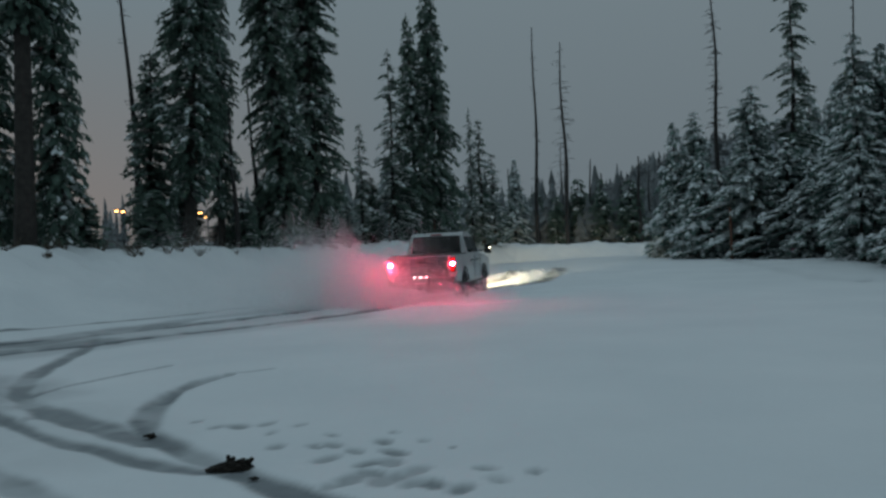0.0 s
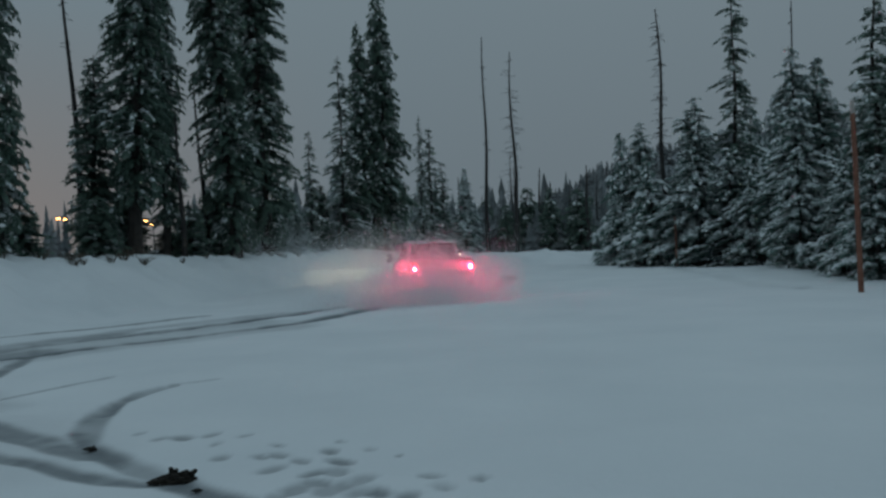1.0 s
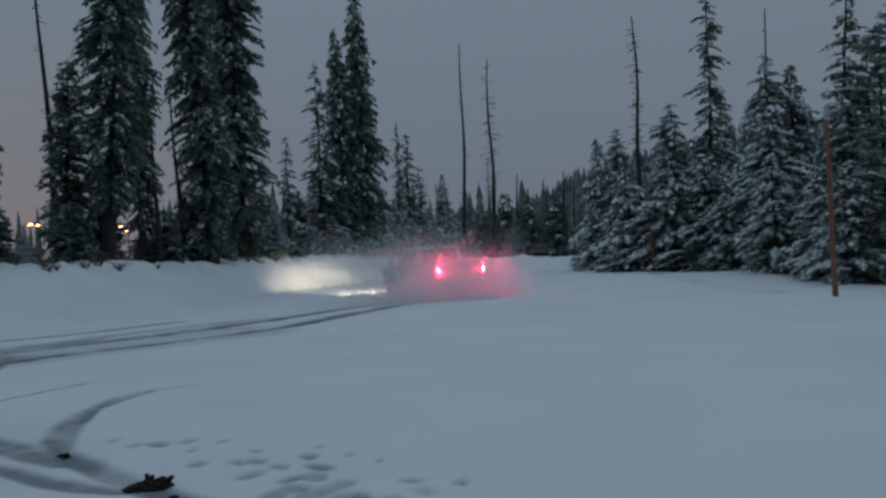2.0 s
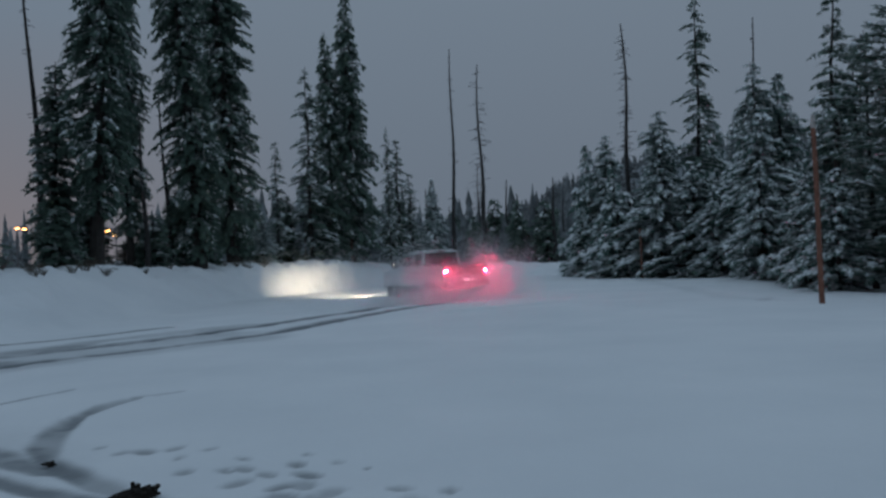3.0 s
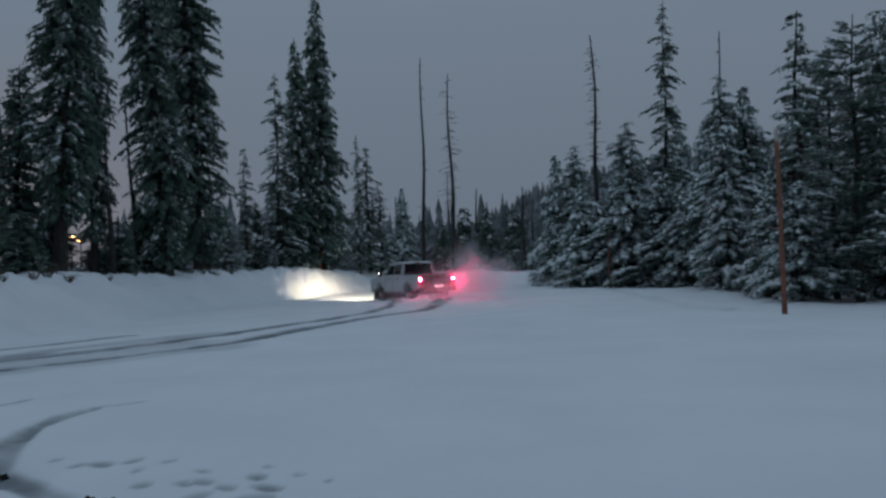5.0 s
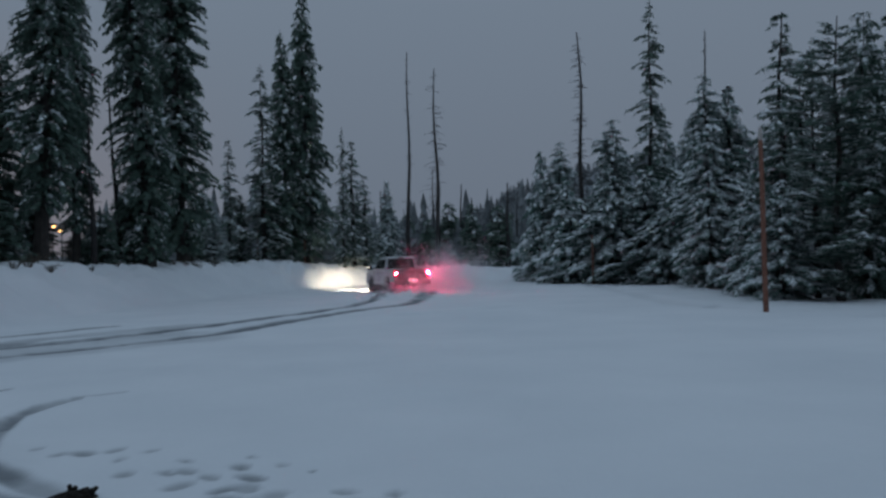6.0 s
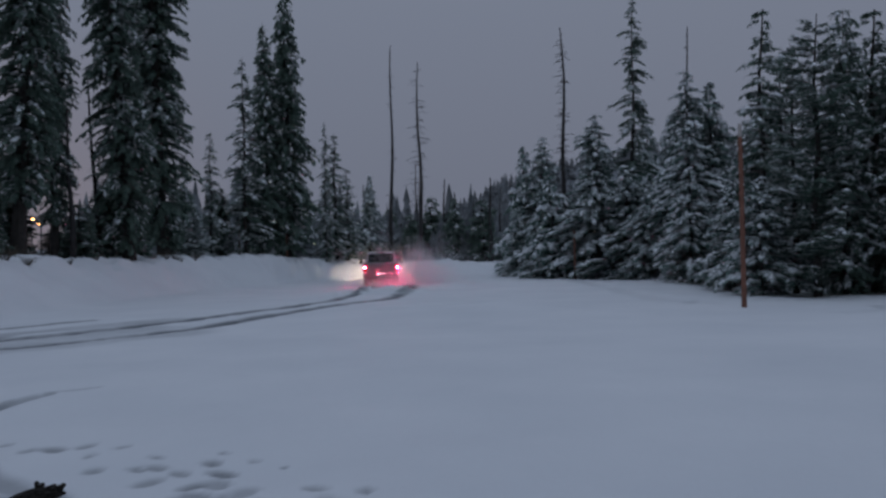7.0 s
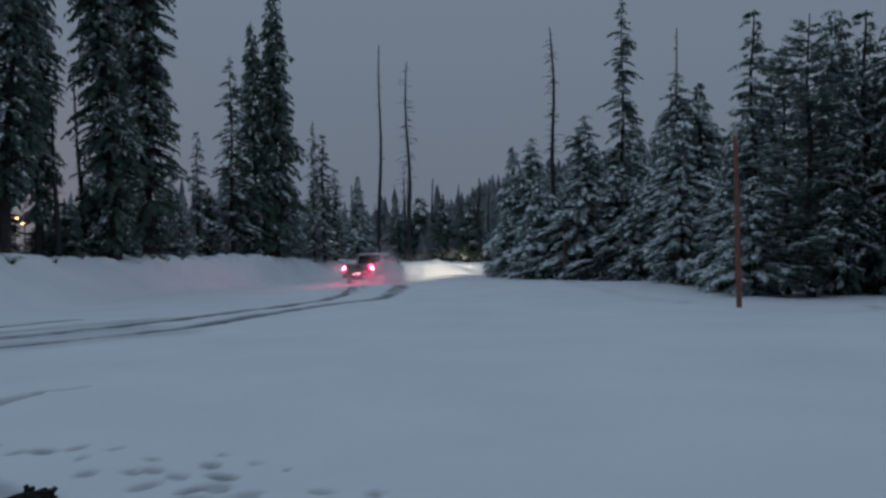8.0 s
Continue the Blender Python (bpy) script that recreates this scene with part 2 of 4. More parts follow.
# the two wheel tracks of the truck, with the older wide swath under them
rut(0.43, 0.03, 1.0, (-16, 12.2), (-11, 15.2), (-8.2, 17.2), (-6.09, 18.7), (-5.09, 19.7), (-4.14, 21.3), (-3.13, 22.7), (-2.24, 24.2), (-1.27, 26.2), (-0.1, 28.2), (1.49, 31.9), (3.1, 37.2), (3.9, 41.0), (4.4, 44.6))
rut(0.43, 0.03, 1.0, (-16, 9.2), (-11, 12.4), (-7.6, 14.6), (-5.23, 16.6), (-4.65, 17.2), (-4.16, 18.0), (-3.58, 18.9), (-2.68, 19.9), (-1.76, 21.4), (-0.51, 24.2), (0.89, 27.3), (2.24, 29.5), (3.62, 31.6), (5.1, 36.6), (5.9, 40.6), (6.2, 45.7))
rut(1.0, 0.01, 0.30, (-16, 11.7), (-10.5, 14.9), (-7.2, 17.0), (-5.0, 18.8), (-3.2, 20.8))
rut(1.1, 0.02, 0.72, (-15, 10.8), (-10.5, 13.8), (-8.6, 15.6), (-7.7, 17.6), (-6.8, 19.2))
rut(0.8, 0.01, 0.45, (-7.4, 18.4), (-6.4, 20.0), (-5.2, 21.4), (-3.4, 23.4))
rut(1.3, 0.0, 0.30, (-15, 9.5), (-8, 13.8), (-6.6, 15.2), (-5.5, 16.4), (-4.3, 17.6), (-2.6, 19.6))
rut(0.26, 0.01, 0.9, (-14, 18.4), (-9, 20.8), (-6.89, 22.4), (-6.26, 23.4), (-5.48, 24.1))
rut(1.2, 0.01, 0.68, (-14, 9.4), (-9.6, 12.7), (-8.0, 14.5), (-7.0, 15.7))
# wide flat band, only greys the snow, no depth
rut(1.2, 0.0, 0.42, (-12, 11.2), (-7.6, 11.4), (-5.8, 10.2), (-5.1, 9.2))
# older loops near the camera
rut(0.10, 0.02, 0.9, (-2.36, 10.81), (-2.77, 10.6), (-3.01, 10.06))
rut(0.15, 0.025, 0.9, (-2.85, 10.4), (-3.03, 10.0), (-3.11, 9.33), (-3.08, 8.8))
rut(0.18, 0.02, 0.9, (-3.11, 9.2), (-3.06, 8.48), (-2.89, 7.78), (-2.71, 7.34), (-2.52, 7.01), (-2.09, 6.47), (-1.81, 6.14), (-1.49, 5.77), (-1.13, 5.35), (-0.95, 5.16), (-0.4, 4.7), (0.3, 4.2))
rut(0.22, 0.018, 0.8, (-7.4, 17.2), (-6.6, 15.4), (-6.2, 13.6), (-5.91, 11.9), (-5.53, 10.69), (-5.12, 9.78), (-4.65, 9.05), (-4.09, 8.41), (-3.56, 7.85), (-3.05, 7.41), (-2.55, 6.89))
rut(0.09, 0.015, 0.8, (-3.98, 11.68), (-4.34, 11.17), (-4.57, 10.59), (-4.79, 10.08), (-4.82, 9.56))
rut(0.13, 0.015, 0.85, (-7.5, 11.0), (-5.6, 9.2), (-4.51, 8.24), (-3.75, 7.4), (-3.23, 6.95), (-2.86, 6.69), (-2.46, 6.3), (-2.09, 6.03), (-1.79, 5.88))
rut(0.18, 0.012, 0.7, (-4.8, 7.3), (-3.27, 5.92), (-2.96, 5.64), (-2.72, 5.43), (-1.9, 4.6))
rut(0.14, 0.012, 0.5, (-8.5, 12.0), (-5.9, 10.15), (-5.36, 9.81), (-4.95, 9.5), (-4.5, 8.9))
rut(0.15, 0.015, 0.45, (-7.0, 9.6), (-5.2, 8.3), (-4.34, 7.92), (-4.19, 8.14), (-4.09, 8.41))
# broad band without depth, snow a little greyer
rut(1.5, 0.0, 0.14, (-12, 12.6), (-7.2, 11.2), (-4.9, 8.7), (-3.4, 7.0))
# shallow dips across the lot, slightly greyed
rut(0.6, 0.06, 0.10, (16, 46), (13.4, 33), (11.6, 25), (12.6, 21.5))
rut(0.5, 0.05, 0.10, (18.5, 20), (15, 18.8), (13, 17.6))
rut(0.5, 0.05, 0.08, (2.6, 24.5), (4.6, 25.0), (6.8, 25.8))
# footprints; the last four are wide dents farther off, greyed alike
WALKED = [(-2.39, 7.68), (-2.10, 7.38), (-1.90, 7.35), (-1.66, 7.39), (-1.34, 7.26), (-1.00, 6.85), (-1.08, 6.49), (-0.55, 6.60), (-0.49, 6.88), (-0.23, 6.59), (0.0, 6.35),
          (0.19, 5.69), (-0.45, 6.26), (-0.95, 6.51), (-0.45, 5.96), (-0.24, 5.70), (-0.96, 6.10), (-1.40, 6.53), (-0.58, 5.71), (-0.27, 5.38), (-0.70, 5.54), (-0.48, 5.46),
          (-0.62, 5.95), (-0.36, 5.55), (-0.80, 5.40), (-0.15, 5.35), (0.3, 5.35), (0.05, 5.2), (-1.55, 7.0), (-0.75, 6.3), (0.55, 5.5), (11.4, 24.4), (11.9, 23.8), (16.5, 18.5), (15.2, 19.5)]


def build_ground():
    def steps(*stretches):
        out = []
        for a, b, d in stretches:
            out += list(np.arange(a, b, d))
        return out
    grow = [26 * 1.13 ** i for i in range(26)]
    xs = np.array([-v for v in grow[::-1]] + steps((-26, -12, 0.25), (-12, -6.5, 0.1), (-6.5, 1.0, 0.05), (1.0, 3, 0.1), (3, 26, 0.28)) + grow)
    far = [72 * 1.12 ** i for i in range(20)]
    ys = np.array([-v for v in far[::-1]] + steps((-70, 3, 4.0), (3, 4.6, 0.1), (4.6, 12.4, 0.05), (12.4, 30, 0.11), (30, 72, 0.27)) + far)
    gx, gy = np.meshgrid(xs, ys)
    z = ground_z(gx, gy)
    packed = np.zeros_like(z)
    wob = (lattice(gx * 2.3, gy * 2.3, 8) - 0.5) * 0.16 + (lattice(gx * 9, gy * 9, 9) - 0.5) * 0.03
    patch = np.clip(lattice(gx * 1.1, gy * 1.1, 10) * 1.3 + lattice(gx * 6, gy * 6, 11) * 0.5 + 0.15, 0.62, 1)
    for pts, half, deep, grey in RUTS:
        dist = np.full_like(z, 99.0)
        for (ax, ay), (bx, by) in zip(pts, pts[1:]):
            dx, dy = bx - ax, by - ay
            u = np.clip(((gx - ax) * dx + (gy - ay) * dy) / (dx * dx + dy * dy), 0, 1)
            dist = np.minimum(dist, np.hypot(gx - ax - u * dx, gy - ay - u * dy))
        dist = np.abs(dist) + wob * min(1.0, half * 2.6)
        core = np.clip((half - dist) / (half * 0.6), 0, 1)
        core = core * core * (3 - 2 * core)
        lip = np.exp(-((dist - half * 1.25) / (half * 0.4)) ** 2)
        z = z - deep * core + lip * 0.35 * deep
        packed = np.maximum(packed, core * grey * patch)
    rng = random.Random(4)
    for fx, fy in WALKED:
        a = rng.uniform(-0.9, 0.9)
        lx, ly = (gx - fx) * math.cos(a) + (gy - fy) * math.sin(a), -(gx - fx) * math.sin(a) + (gy - fy) * math.cos(a)
        size = rng.uniform(0.55, 1.1) if fy < 12 else 3.0
        d = np.hypot(lx / (0.062 * size), ly / (0.105 * size)) + wob * 11.0
        core = np.clip(1.5 - d, 0, 1)
        z = z - 0.018 * core + 0.002 * np.exp(-((d - 1.8) / 0.4) ** 2)
        packed = np.maximum(packed, core * rng.uniform(0.45, 0.8))
    ny, nx = z.shape
    me = bpy.data.meshes.new("ground")
    co = np.stack([gx, gy, z], -1).reshape(-1, 3)
    idx = np.arange(ny * nx).reshape(ny, nx)
    quads = np.stack([idx[:-1, :-1], idx[:-1, 1:], idx[1:, 1:], idx[1:, :-1]], -1).reshape(-1, 4)
    me.vertices.add(len(co))
    me.vertices.foreach_set("co", co.ravel())
    me.loops.add(quads.size)
    me.loops.foreach_set("vertex_index", quads.ravel())
    me.polygons.add(len(quads))
    me.polygons.foreach_set("loop_start", np.arange(0, quads.size, 4))
    me.polygons.foreach_set("use_smooth", np.ones(len(quads), bool))
    att = me.attributes.new("packed", "FLOAT", "POINT")
    att.data.foreach_set("value", packed.ravel())
    me.materials.append(SNOW)
    me.update(calc_edges=True)
    me.validate()
    tagged(new("ground", me), "snow-covered lot with tyre ruts and a ploughed bank", "ground", kind="structure")


build_ground()


def on_ground(x, y):
    return float(ground_z(x, y))


# ---- trees ----
def conifer_meshes(height, radius, seed, bare=0.04, droop=0.5, lift=0.15, snow=0.4, taper=0.8, step=0.34, ragged=0.3, crowd=6, dense=1.0, tuft=1.0, lumpy=0.3, hang=0.0):
    """Trunk, needle sprays and the snow on them, each as (verts, faces)."""
    rng = random.Random(seed)
    nv, nf, sv, sf = [], [], [], []

    def spray(v, f, p, way, side, length, width, up=0.0):
        o = len(v)
        mid = p + way * length * 0.5
        v.append((p.x, p.y, p.z + up))
        a = mid + side * width
        v.append((a.x, a.y, a.z + up - width * 0.25))
        t = p + way * length
        v.append((t.x, t.y, t.z + up))
        b = mid - side * width
        v.append((b.x, b.y, b.z + up - width * 0.25))
        f.append((o, o + 1, o + 2))
        f.append((o, o + 2, o + 3))

    def lump(p, way, side, length, width, high):
        o = len(sv)
        ring = [p + way * length * c + side * width * s for c, s in ((1, 0), (0.35, 0.9), (-0.5, 0.8), (-1, 0), (-0.4, -0.95), (0.5, -0.8))]
        sv.extend((q.x + rng.uniform(-0.02, 0.02), q.y, q.z - 0.02) for q in ring)
        sv.append((p.x, p.y, p.z + high))
        for k in range(6):
            sf.append((o + k, o + (k + 1) % 6, o + 6))

    z = bare * height
    tiers = max(6, int(height / 0.8))
    white = [[rng.uniform(0, 1) for _ in range(7)] for _ in range(tiers)]
    lean = [[rng.uniform(1 - lumpy, 1 + lumpy * 0.8) for _ in range(9)] for _ in range(tiers)]
    while z < height * 0.985:
        u = (z / height - bare) / (1 - bare)
        prof = (1 - u) ** taper * (0.55 + 0.45 * min(1, u * 7))
        for _ in range(crowd if u < 0.85 else 4):
            a = rng.uniform(0, 2 * math.pi)
            sector = lean[int(u * 0.999 * tiers)][int(a / (2 * math.pi) * 9) % 9]
            L = radius * prof * sector * rng.uniform(1 - ragged * 1.6, 1 + ragged * 0.6)
            L = max(L, 0.06 + 0.08 * rng.random())
            out = Vector((math.cos(a), math.sin(a), 0))
            side = Vector((-math.sin(a), math.cos(a), 0))
            dr, li = droop * rng.uniform(0.6, 1.3), lift * rng.uniform(0.5, 1.4) + max(0, u - 0.75) * 0.9
            base = Vector((0, 0, z + rng.uniform(-0.5, 0.5) * step))
            n = max(2, int(L / 0.24 * dense))
            laden = white[int(u * 0.999 * tiers)][int(a / (2 * math.pi) * 7) % 7] * 0.7 + rng.random() * 0.3 < snow * 1.25
            for j in range(n + 1):
                s = (j + 0.6) / (n + 0.6)
                if s < 0.18 and L > 1.0:
                    continue
                p = base + out * (L * s) + Vector((0, 0, L * (li * s - dr * s * s)))
                way = (out + Vector((0, 0, li - 2 * dr * s))).normalized()
                tl = (0.22 + 0.25 * L * (1 - 0.55 * s)) * rng.uniform(0.7, 1.25) * tuft
                for sg in (-1, 1) if j < n else (0,):
                    d = (way * 0.75 + side * sg * rng.uniform(0.5, 1.0) + Vector((0, 0, -rng.uniform(0.1, 0.45)))).normalized()
                    cross = d.cross(Vector((0, 0, 1)))
                    cross = cross.normalized() if cross.length > 1e-4 else side
                    wd = tl * rng.uniform(0.15, 0.26) / tuft ** 0.8
                    spray(nv, nf, p, d, cross, tl, wd)
                    if laden and rng.random() < 0.36 + 0.54 * snow:
                        spray(sv, sf, p + d * tl * 0.08, d, cross, tl * rng.uniform(0.5, 0.95), wd * rng.uniform(0.35 + 0.25 * snow, 0.65 + 0.6 * snow), 0.03)
                if hang and s > 0.3:
                    d = (out * rng.uniform(0.1, 0.5) + side * rng.uniform(-0.5, 0.5) + Vector((0, 0, -1))).normalized()
                    q = p + side * rng.uniform(-0.5, 0.5) * tl
                    frosted = laden and rng.random() < 0.42 * snow ** 1.5
                    spray(sv if frosted else nv, sf if frosted else nf, q, d, side if rng.random() < 0.7 else out, hang * rng.uniform(0.6, 1.3), hang * rng.uniform(0.2, 0.34))
                if laden and s > 0.3 and rng.random() < 0.015 + 0.10 * snow ** 1.5:
                    lump(p + Vector((0, 0, 0.05)), way, side, rng.uniform(0.09, 0.24), rng.uniform(0.06, 0.16), rng.uniform(0.05, 0.11))
        z += step * rng.uniform(0.75, 1.3) * (1.0 if u < 0.8 else 0.75)
    r0 = 0.009 * height + 0.05
    n = 9
    trunk = rod([(0.05 * math.sin(i * 1.3 + seed), 0.05 * math.cos(i * 1.7 + seed), -0.5 + (height * 0.995 + 0.5) * i / n) for i in range(n + 1)],
                [r0 * 1.25 if i == 0 else r0 * (1 - i / n) + 0.015 for i in range(n + 1)], 9)
    return trunk, (nv, nf), (sv, sf)


def conifer(label, height, radius, seed, needles=NEEDLES, group="", **shape):
    trunk, needle, snow = conifer_meshes(height, radius, seed, **shape)
    tree = new("conifer")
    part("trunk", trunk, BARK, tree)
    part("crown", needle, needles, tree)
    part("snow_load", snow, TREE_SNOW, tree, "snow caught on the boughs")["kind"] = "stuff"
    return tagged(tree, label, "tree", group)


def dead_tree(height, radius, seed, stubs, reach, group="dead standing trunks"):
    rng = random.Random(seed)
    n = 10
    pts = [(0.006 * height * math.sin(i * 0.9 + seed), 0.006 * height * math.cos(i * 1.1 + seed), -0.5 + (height + 0.5) * i / n) for i in range(n + 1)]
    tree = new("dead_tree")
    part("trunk", rod(pts, [radius * (1 - 0.82 * i / n) for i in range(n + 1)], 9), DEAD_WOOD, tree)
    twigs = []
    for _ in range(stubs):
        z = height * rng.uniform(0.25, 0.98)
        a, L = rng.uniform(0, 6.28), reach * rng.uniform(0.3, 1.0) * (1.15 - z / height * 0.75)
        o = Vector((math.cos(a), math.sin(a), rng.uniform(-0.35, 0.15)))
        p = Vector((0, 0, z))
        twigs.append(rod([tuple(p), tuple(p + o * L * 0.6), tuple(p + o * L + Vector((0, 0, -0.12 * L)))], [0.026, 0.017, 0.008], 4))
        for _k in range(3):
            q = p + o * L * rng.uniform(0.3, 0.95)
            d = Vector((rng.uniform(-1, 1), rng.uniform(-1, 1), rng.uniform(-0.8, 0.2))) * 0.25 * L
            twigs.append(rod([tuple(q), tuple(q + d)], [0.014, 0.005], 3))
    tagged(part("dead_branch", joined(twigs), DEAD_WOOD, tree), kind="stuff")
    return tagged(tree, "bare dead conifer trunk with short broken branches", "dead tree", group)


OLD = dict(bare=0.04, droop=0.44, lift=0.10, snow=0.44, taper=0.38, step=0.28, ragged=0.13, crowd=11, dense=2.0, tuft=0.6, lumpy=0.30, hang=0.34)
YOUNG = dict(bare=0.02, droop=0.40, lift=0.22, snow=1.0, taper=0.66, step=0.28, ragged=0.22, crowd=10, dense=1.9, tuft=0.78, lumpy=0.34, hang=0.22)
SPIRE = dict(bare=0.03, droop=0.36, lift=0.14, snow=0.62, taper=0.62, step=0.44, ragged=0.34, crowd=9, dense=2.0, tuft=0.78, lumpy=0.38, hang=0.17)
PINE = dict(bare=0.04, droop=0.36, lift=0.2, snow=0.60, taper=0.4, step=0.28, ragged=0.24, crowd=11, dense=1.9, tuft=0.7, lumpy=0.34, hang=0.28)
LODGEPOLE = dict(bare=0.03, droop=0.20, lift=0.52, snow=0.62, taper=0.36, step=0.36, ragged=0.40, crowd=9, dense=2.1, tuft=0.85, lumpy=0.45, hang=0.10)
L_OLD = "tall dark narrow conifer with patches of snow on drooping boughs"
L_YOUNG = "young fir with boughs heavily laden with snow"
L_SPIRE = "slender spire-shaped fir with layered snowy boughs"
L_PINE = "dark dense conifer with light snow on its boughs"
L_LODGE = "open-crowned pine with upturned snowy boughs"
PROTO = {}


def stand(kind, x, y, top, radius, turn=0.0, lean=0.0, variant=0):
    """A tree of that kind with its tip at height top; the first of each variant is the one that is copied."""
    z = on_ground(x, y) - 0.08
    h = top - z
    key = (kind, variant)
    if key not in PROTO:
        if kind == "old":
            ob = conifer(L_OLD, h, radius, 11 + variant, NEEDLES, "old conifers", **{**OLD, "taper": 0.62 if variant == 7 else 0.38, "bare": {2: 0.035, 5: 0.10, 6: 0.25}.get(variant, 0.03)})
        elif kind == "young":
            ob = conifer(L_YOUNG, h, radius, 31 + variant, NEEDLES_YOUNG, "snow-laden firs", **YOUNG)
        elif kind == "spire":
            ob = conifer(L_SPIRE, h, radius, 51 + variant, NEEDLES, "spire firs", **SPIRE)
        elif kind == "pine":
            ob = conifer(L_PINE, h, radius, 71 + variant, NEEDLES, "dark conifers", **PINE)
        elif kind == "lodgepole":
            ob = conifer(L_LODGE, h, radius, 83 + variant, NEEDLES, "open-crowned pines", **LODGEPOLE)
        else:
            ob = dead_tree(h, radius, 91 + variant, (34, 90, 22, 8, 130)[variant], (0.7, 1.8, 0.6, 0.4, 1.3)[variant])
        ob.matrix_basis = pose(x, y, z, 0, lean, turn)
        PROTO[key] = (ob, h, radius)
        return ob
    ob, h0, r0 = PROTO[key]
    return copy_thing(ob, pose(x, y, z, 0, lean, turn) @ Matrix.Diagonal((radius / r0, radius / r0, h / h0, 1)))


# kind, x, y, height of the tip, radius, turn, lean, variant
# old stand on the near bank, to the left
for row in (
        ('old', -14.41, 28.57, 34.0, 1.8, 0, 1.3, 6),
        ('old', -13.9, 29.93, 17.5, 1.1, 0, 1.0, 1),
        ('old', -14.0, 39.5, 11.6, 1.3, 40, 2.8, 1),
        ('old', -11.7, 38.3, 29.0, 1.62, 0, 2.8, 5),
        ('old', -11.1, 41.5, 23.0, 1.05, 90, 2.8, 5),
        ('old', -8.3, 44.5, 30.1, 1.72, 200, 2.8, 2),
        ('old', -7.45, 49.8, 34.5, 1.98, 130, 2.8, 0),
        ('old', -6.8, 55.6, 7.4, 0.71, 140, 2.8, 3),
        ('old', -7.5, 53.5, 5.4, 0.71, 260, 0, 3),
        ('old', -16.2, 29.9, 22.0, 1.05, 0, 0.5, 4),
        ('old', -13.4, 43.0, 7.5, 1.09, 80, 2.8, 4),
        ('old', -12.9, 37.0, 4.6, 1.1, 0, 0, 3),
        ('old', -10.1, 42.0, 4.4, 1.05, 50, 0, 3),
):
    stand(*row)
# old stand on the near bank, to the left
for row in (
        ('old', -16.4, 33.0, 4.8, 1.2, 120, 0, 3),
        ('old', -9.6, 45.5, 6.0, 1.2, 200, 0, 4),
        ('old', -11.9, 44.5, 3.4, 1.0, 310, 0, 4),
        ('old', -8.9, 47.5, 5.0, 1.2, 75, 0, 3),
        ('old', -20.5, 33.0, 26.0, 1.46, 70, 2.8, 2),
        ('old', -13.9, 31.8, 4.2, 0.9, 70, 0, 3),
):
    stand(*row)
# firs behind the far bank
for row in (
        ('spire', -5.35, 56.04, 10.0, 1.15, 20, 0.0, 1),
        ('spire', -3.27, 57.2, 15.3, 1.9, 0, 0.3, 0),
        ('old', -1.75, 59.27, 18.3, 2.0, 0, -0.4, 7),
        ('old', -0.4, 60.29, 21.8, 2.35, 200, 0.0, 7),
        ('spire', 2.34, 63.25, 12.0, 1.0, 30, 0.4, 0),
        ('spire', 3.15, 64.22, 11.1, 1.6, 100, 0.3, 1),
        ('spire', 4.12, 65.16, 8.5, 1.4, 220, 0.0, 1),
        ('young', 6.3, 71.7, 8.5, 1.6, 0, 1.8, 0),
        ('old', -4.9, 58.0, 6.5, 0.91, 10, 0, 4),
        ('young', -2.4, 60.0, 6.4, 1.32, 70, 0, 0),
        ('young', -6.1, 53.1, 5.0, 1.25, 190, 0, 0),
        ('young', 3.4, 68.8, 5.6, 1.26, 33, 0, 0),
        ('young', 5.2, 72.5, 4.6, 1.16, 80, 0, 1),
):
    stand(*row)
# snow-laden firs along the right, far part
for row in (
        ('young', 17.3, 61.6, 9.5, 2.56, 0, 2.2, 1),
        ('young', 18.3, 59.3, 10.3, 2.82, 60, 2.2, 2),
        ('young', 18.2, 48.7, 10.1, 3.0, 0, 2.2, 2),
        ('spire', 21.6, 50.6, 18.3, 2.15, 0, 1.4, 0),
        ('young', 24.0, 52.8, 10.2, 2.28, 110, 2.2, 1),
        ('young', 25.9, 54.1, 11.0, 2.15, 30, 2.2, 2),
        ('young', 19.4, 46.2, 6.5, 2.56, 310, 0, 0),
        ('young', 16.8, 52.5, 6.8, 2.56, 15, 0, 1),
        ('young', 22.6, 46.0, 8.0, 2.69, 260, 2.2, 1),
        ('young', 17.6, 57.0, 5.5, 2.15, 150, 0, 3),
        ('pine', 24.5, 46.0, 9.5, 1.96, 60, 2.2, 0),
        ('young', 20.6, 48.0, 6.0, 2.2, 250, 0, 1),
        ('young', 16.2, 58.5, 4.5, 1.6, 60, 0, 1),
):
    stand(*row)
# snow-laden firs along the right, far part
for row in (
        ('young', 19.6, 52.5, 8.0, 2.3, 90, 2.2, 0),
):
    stand(*row)
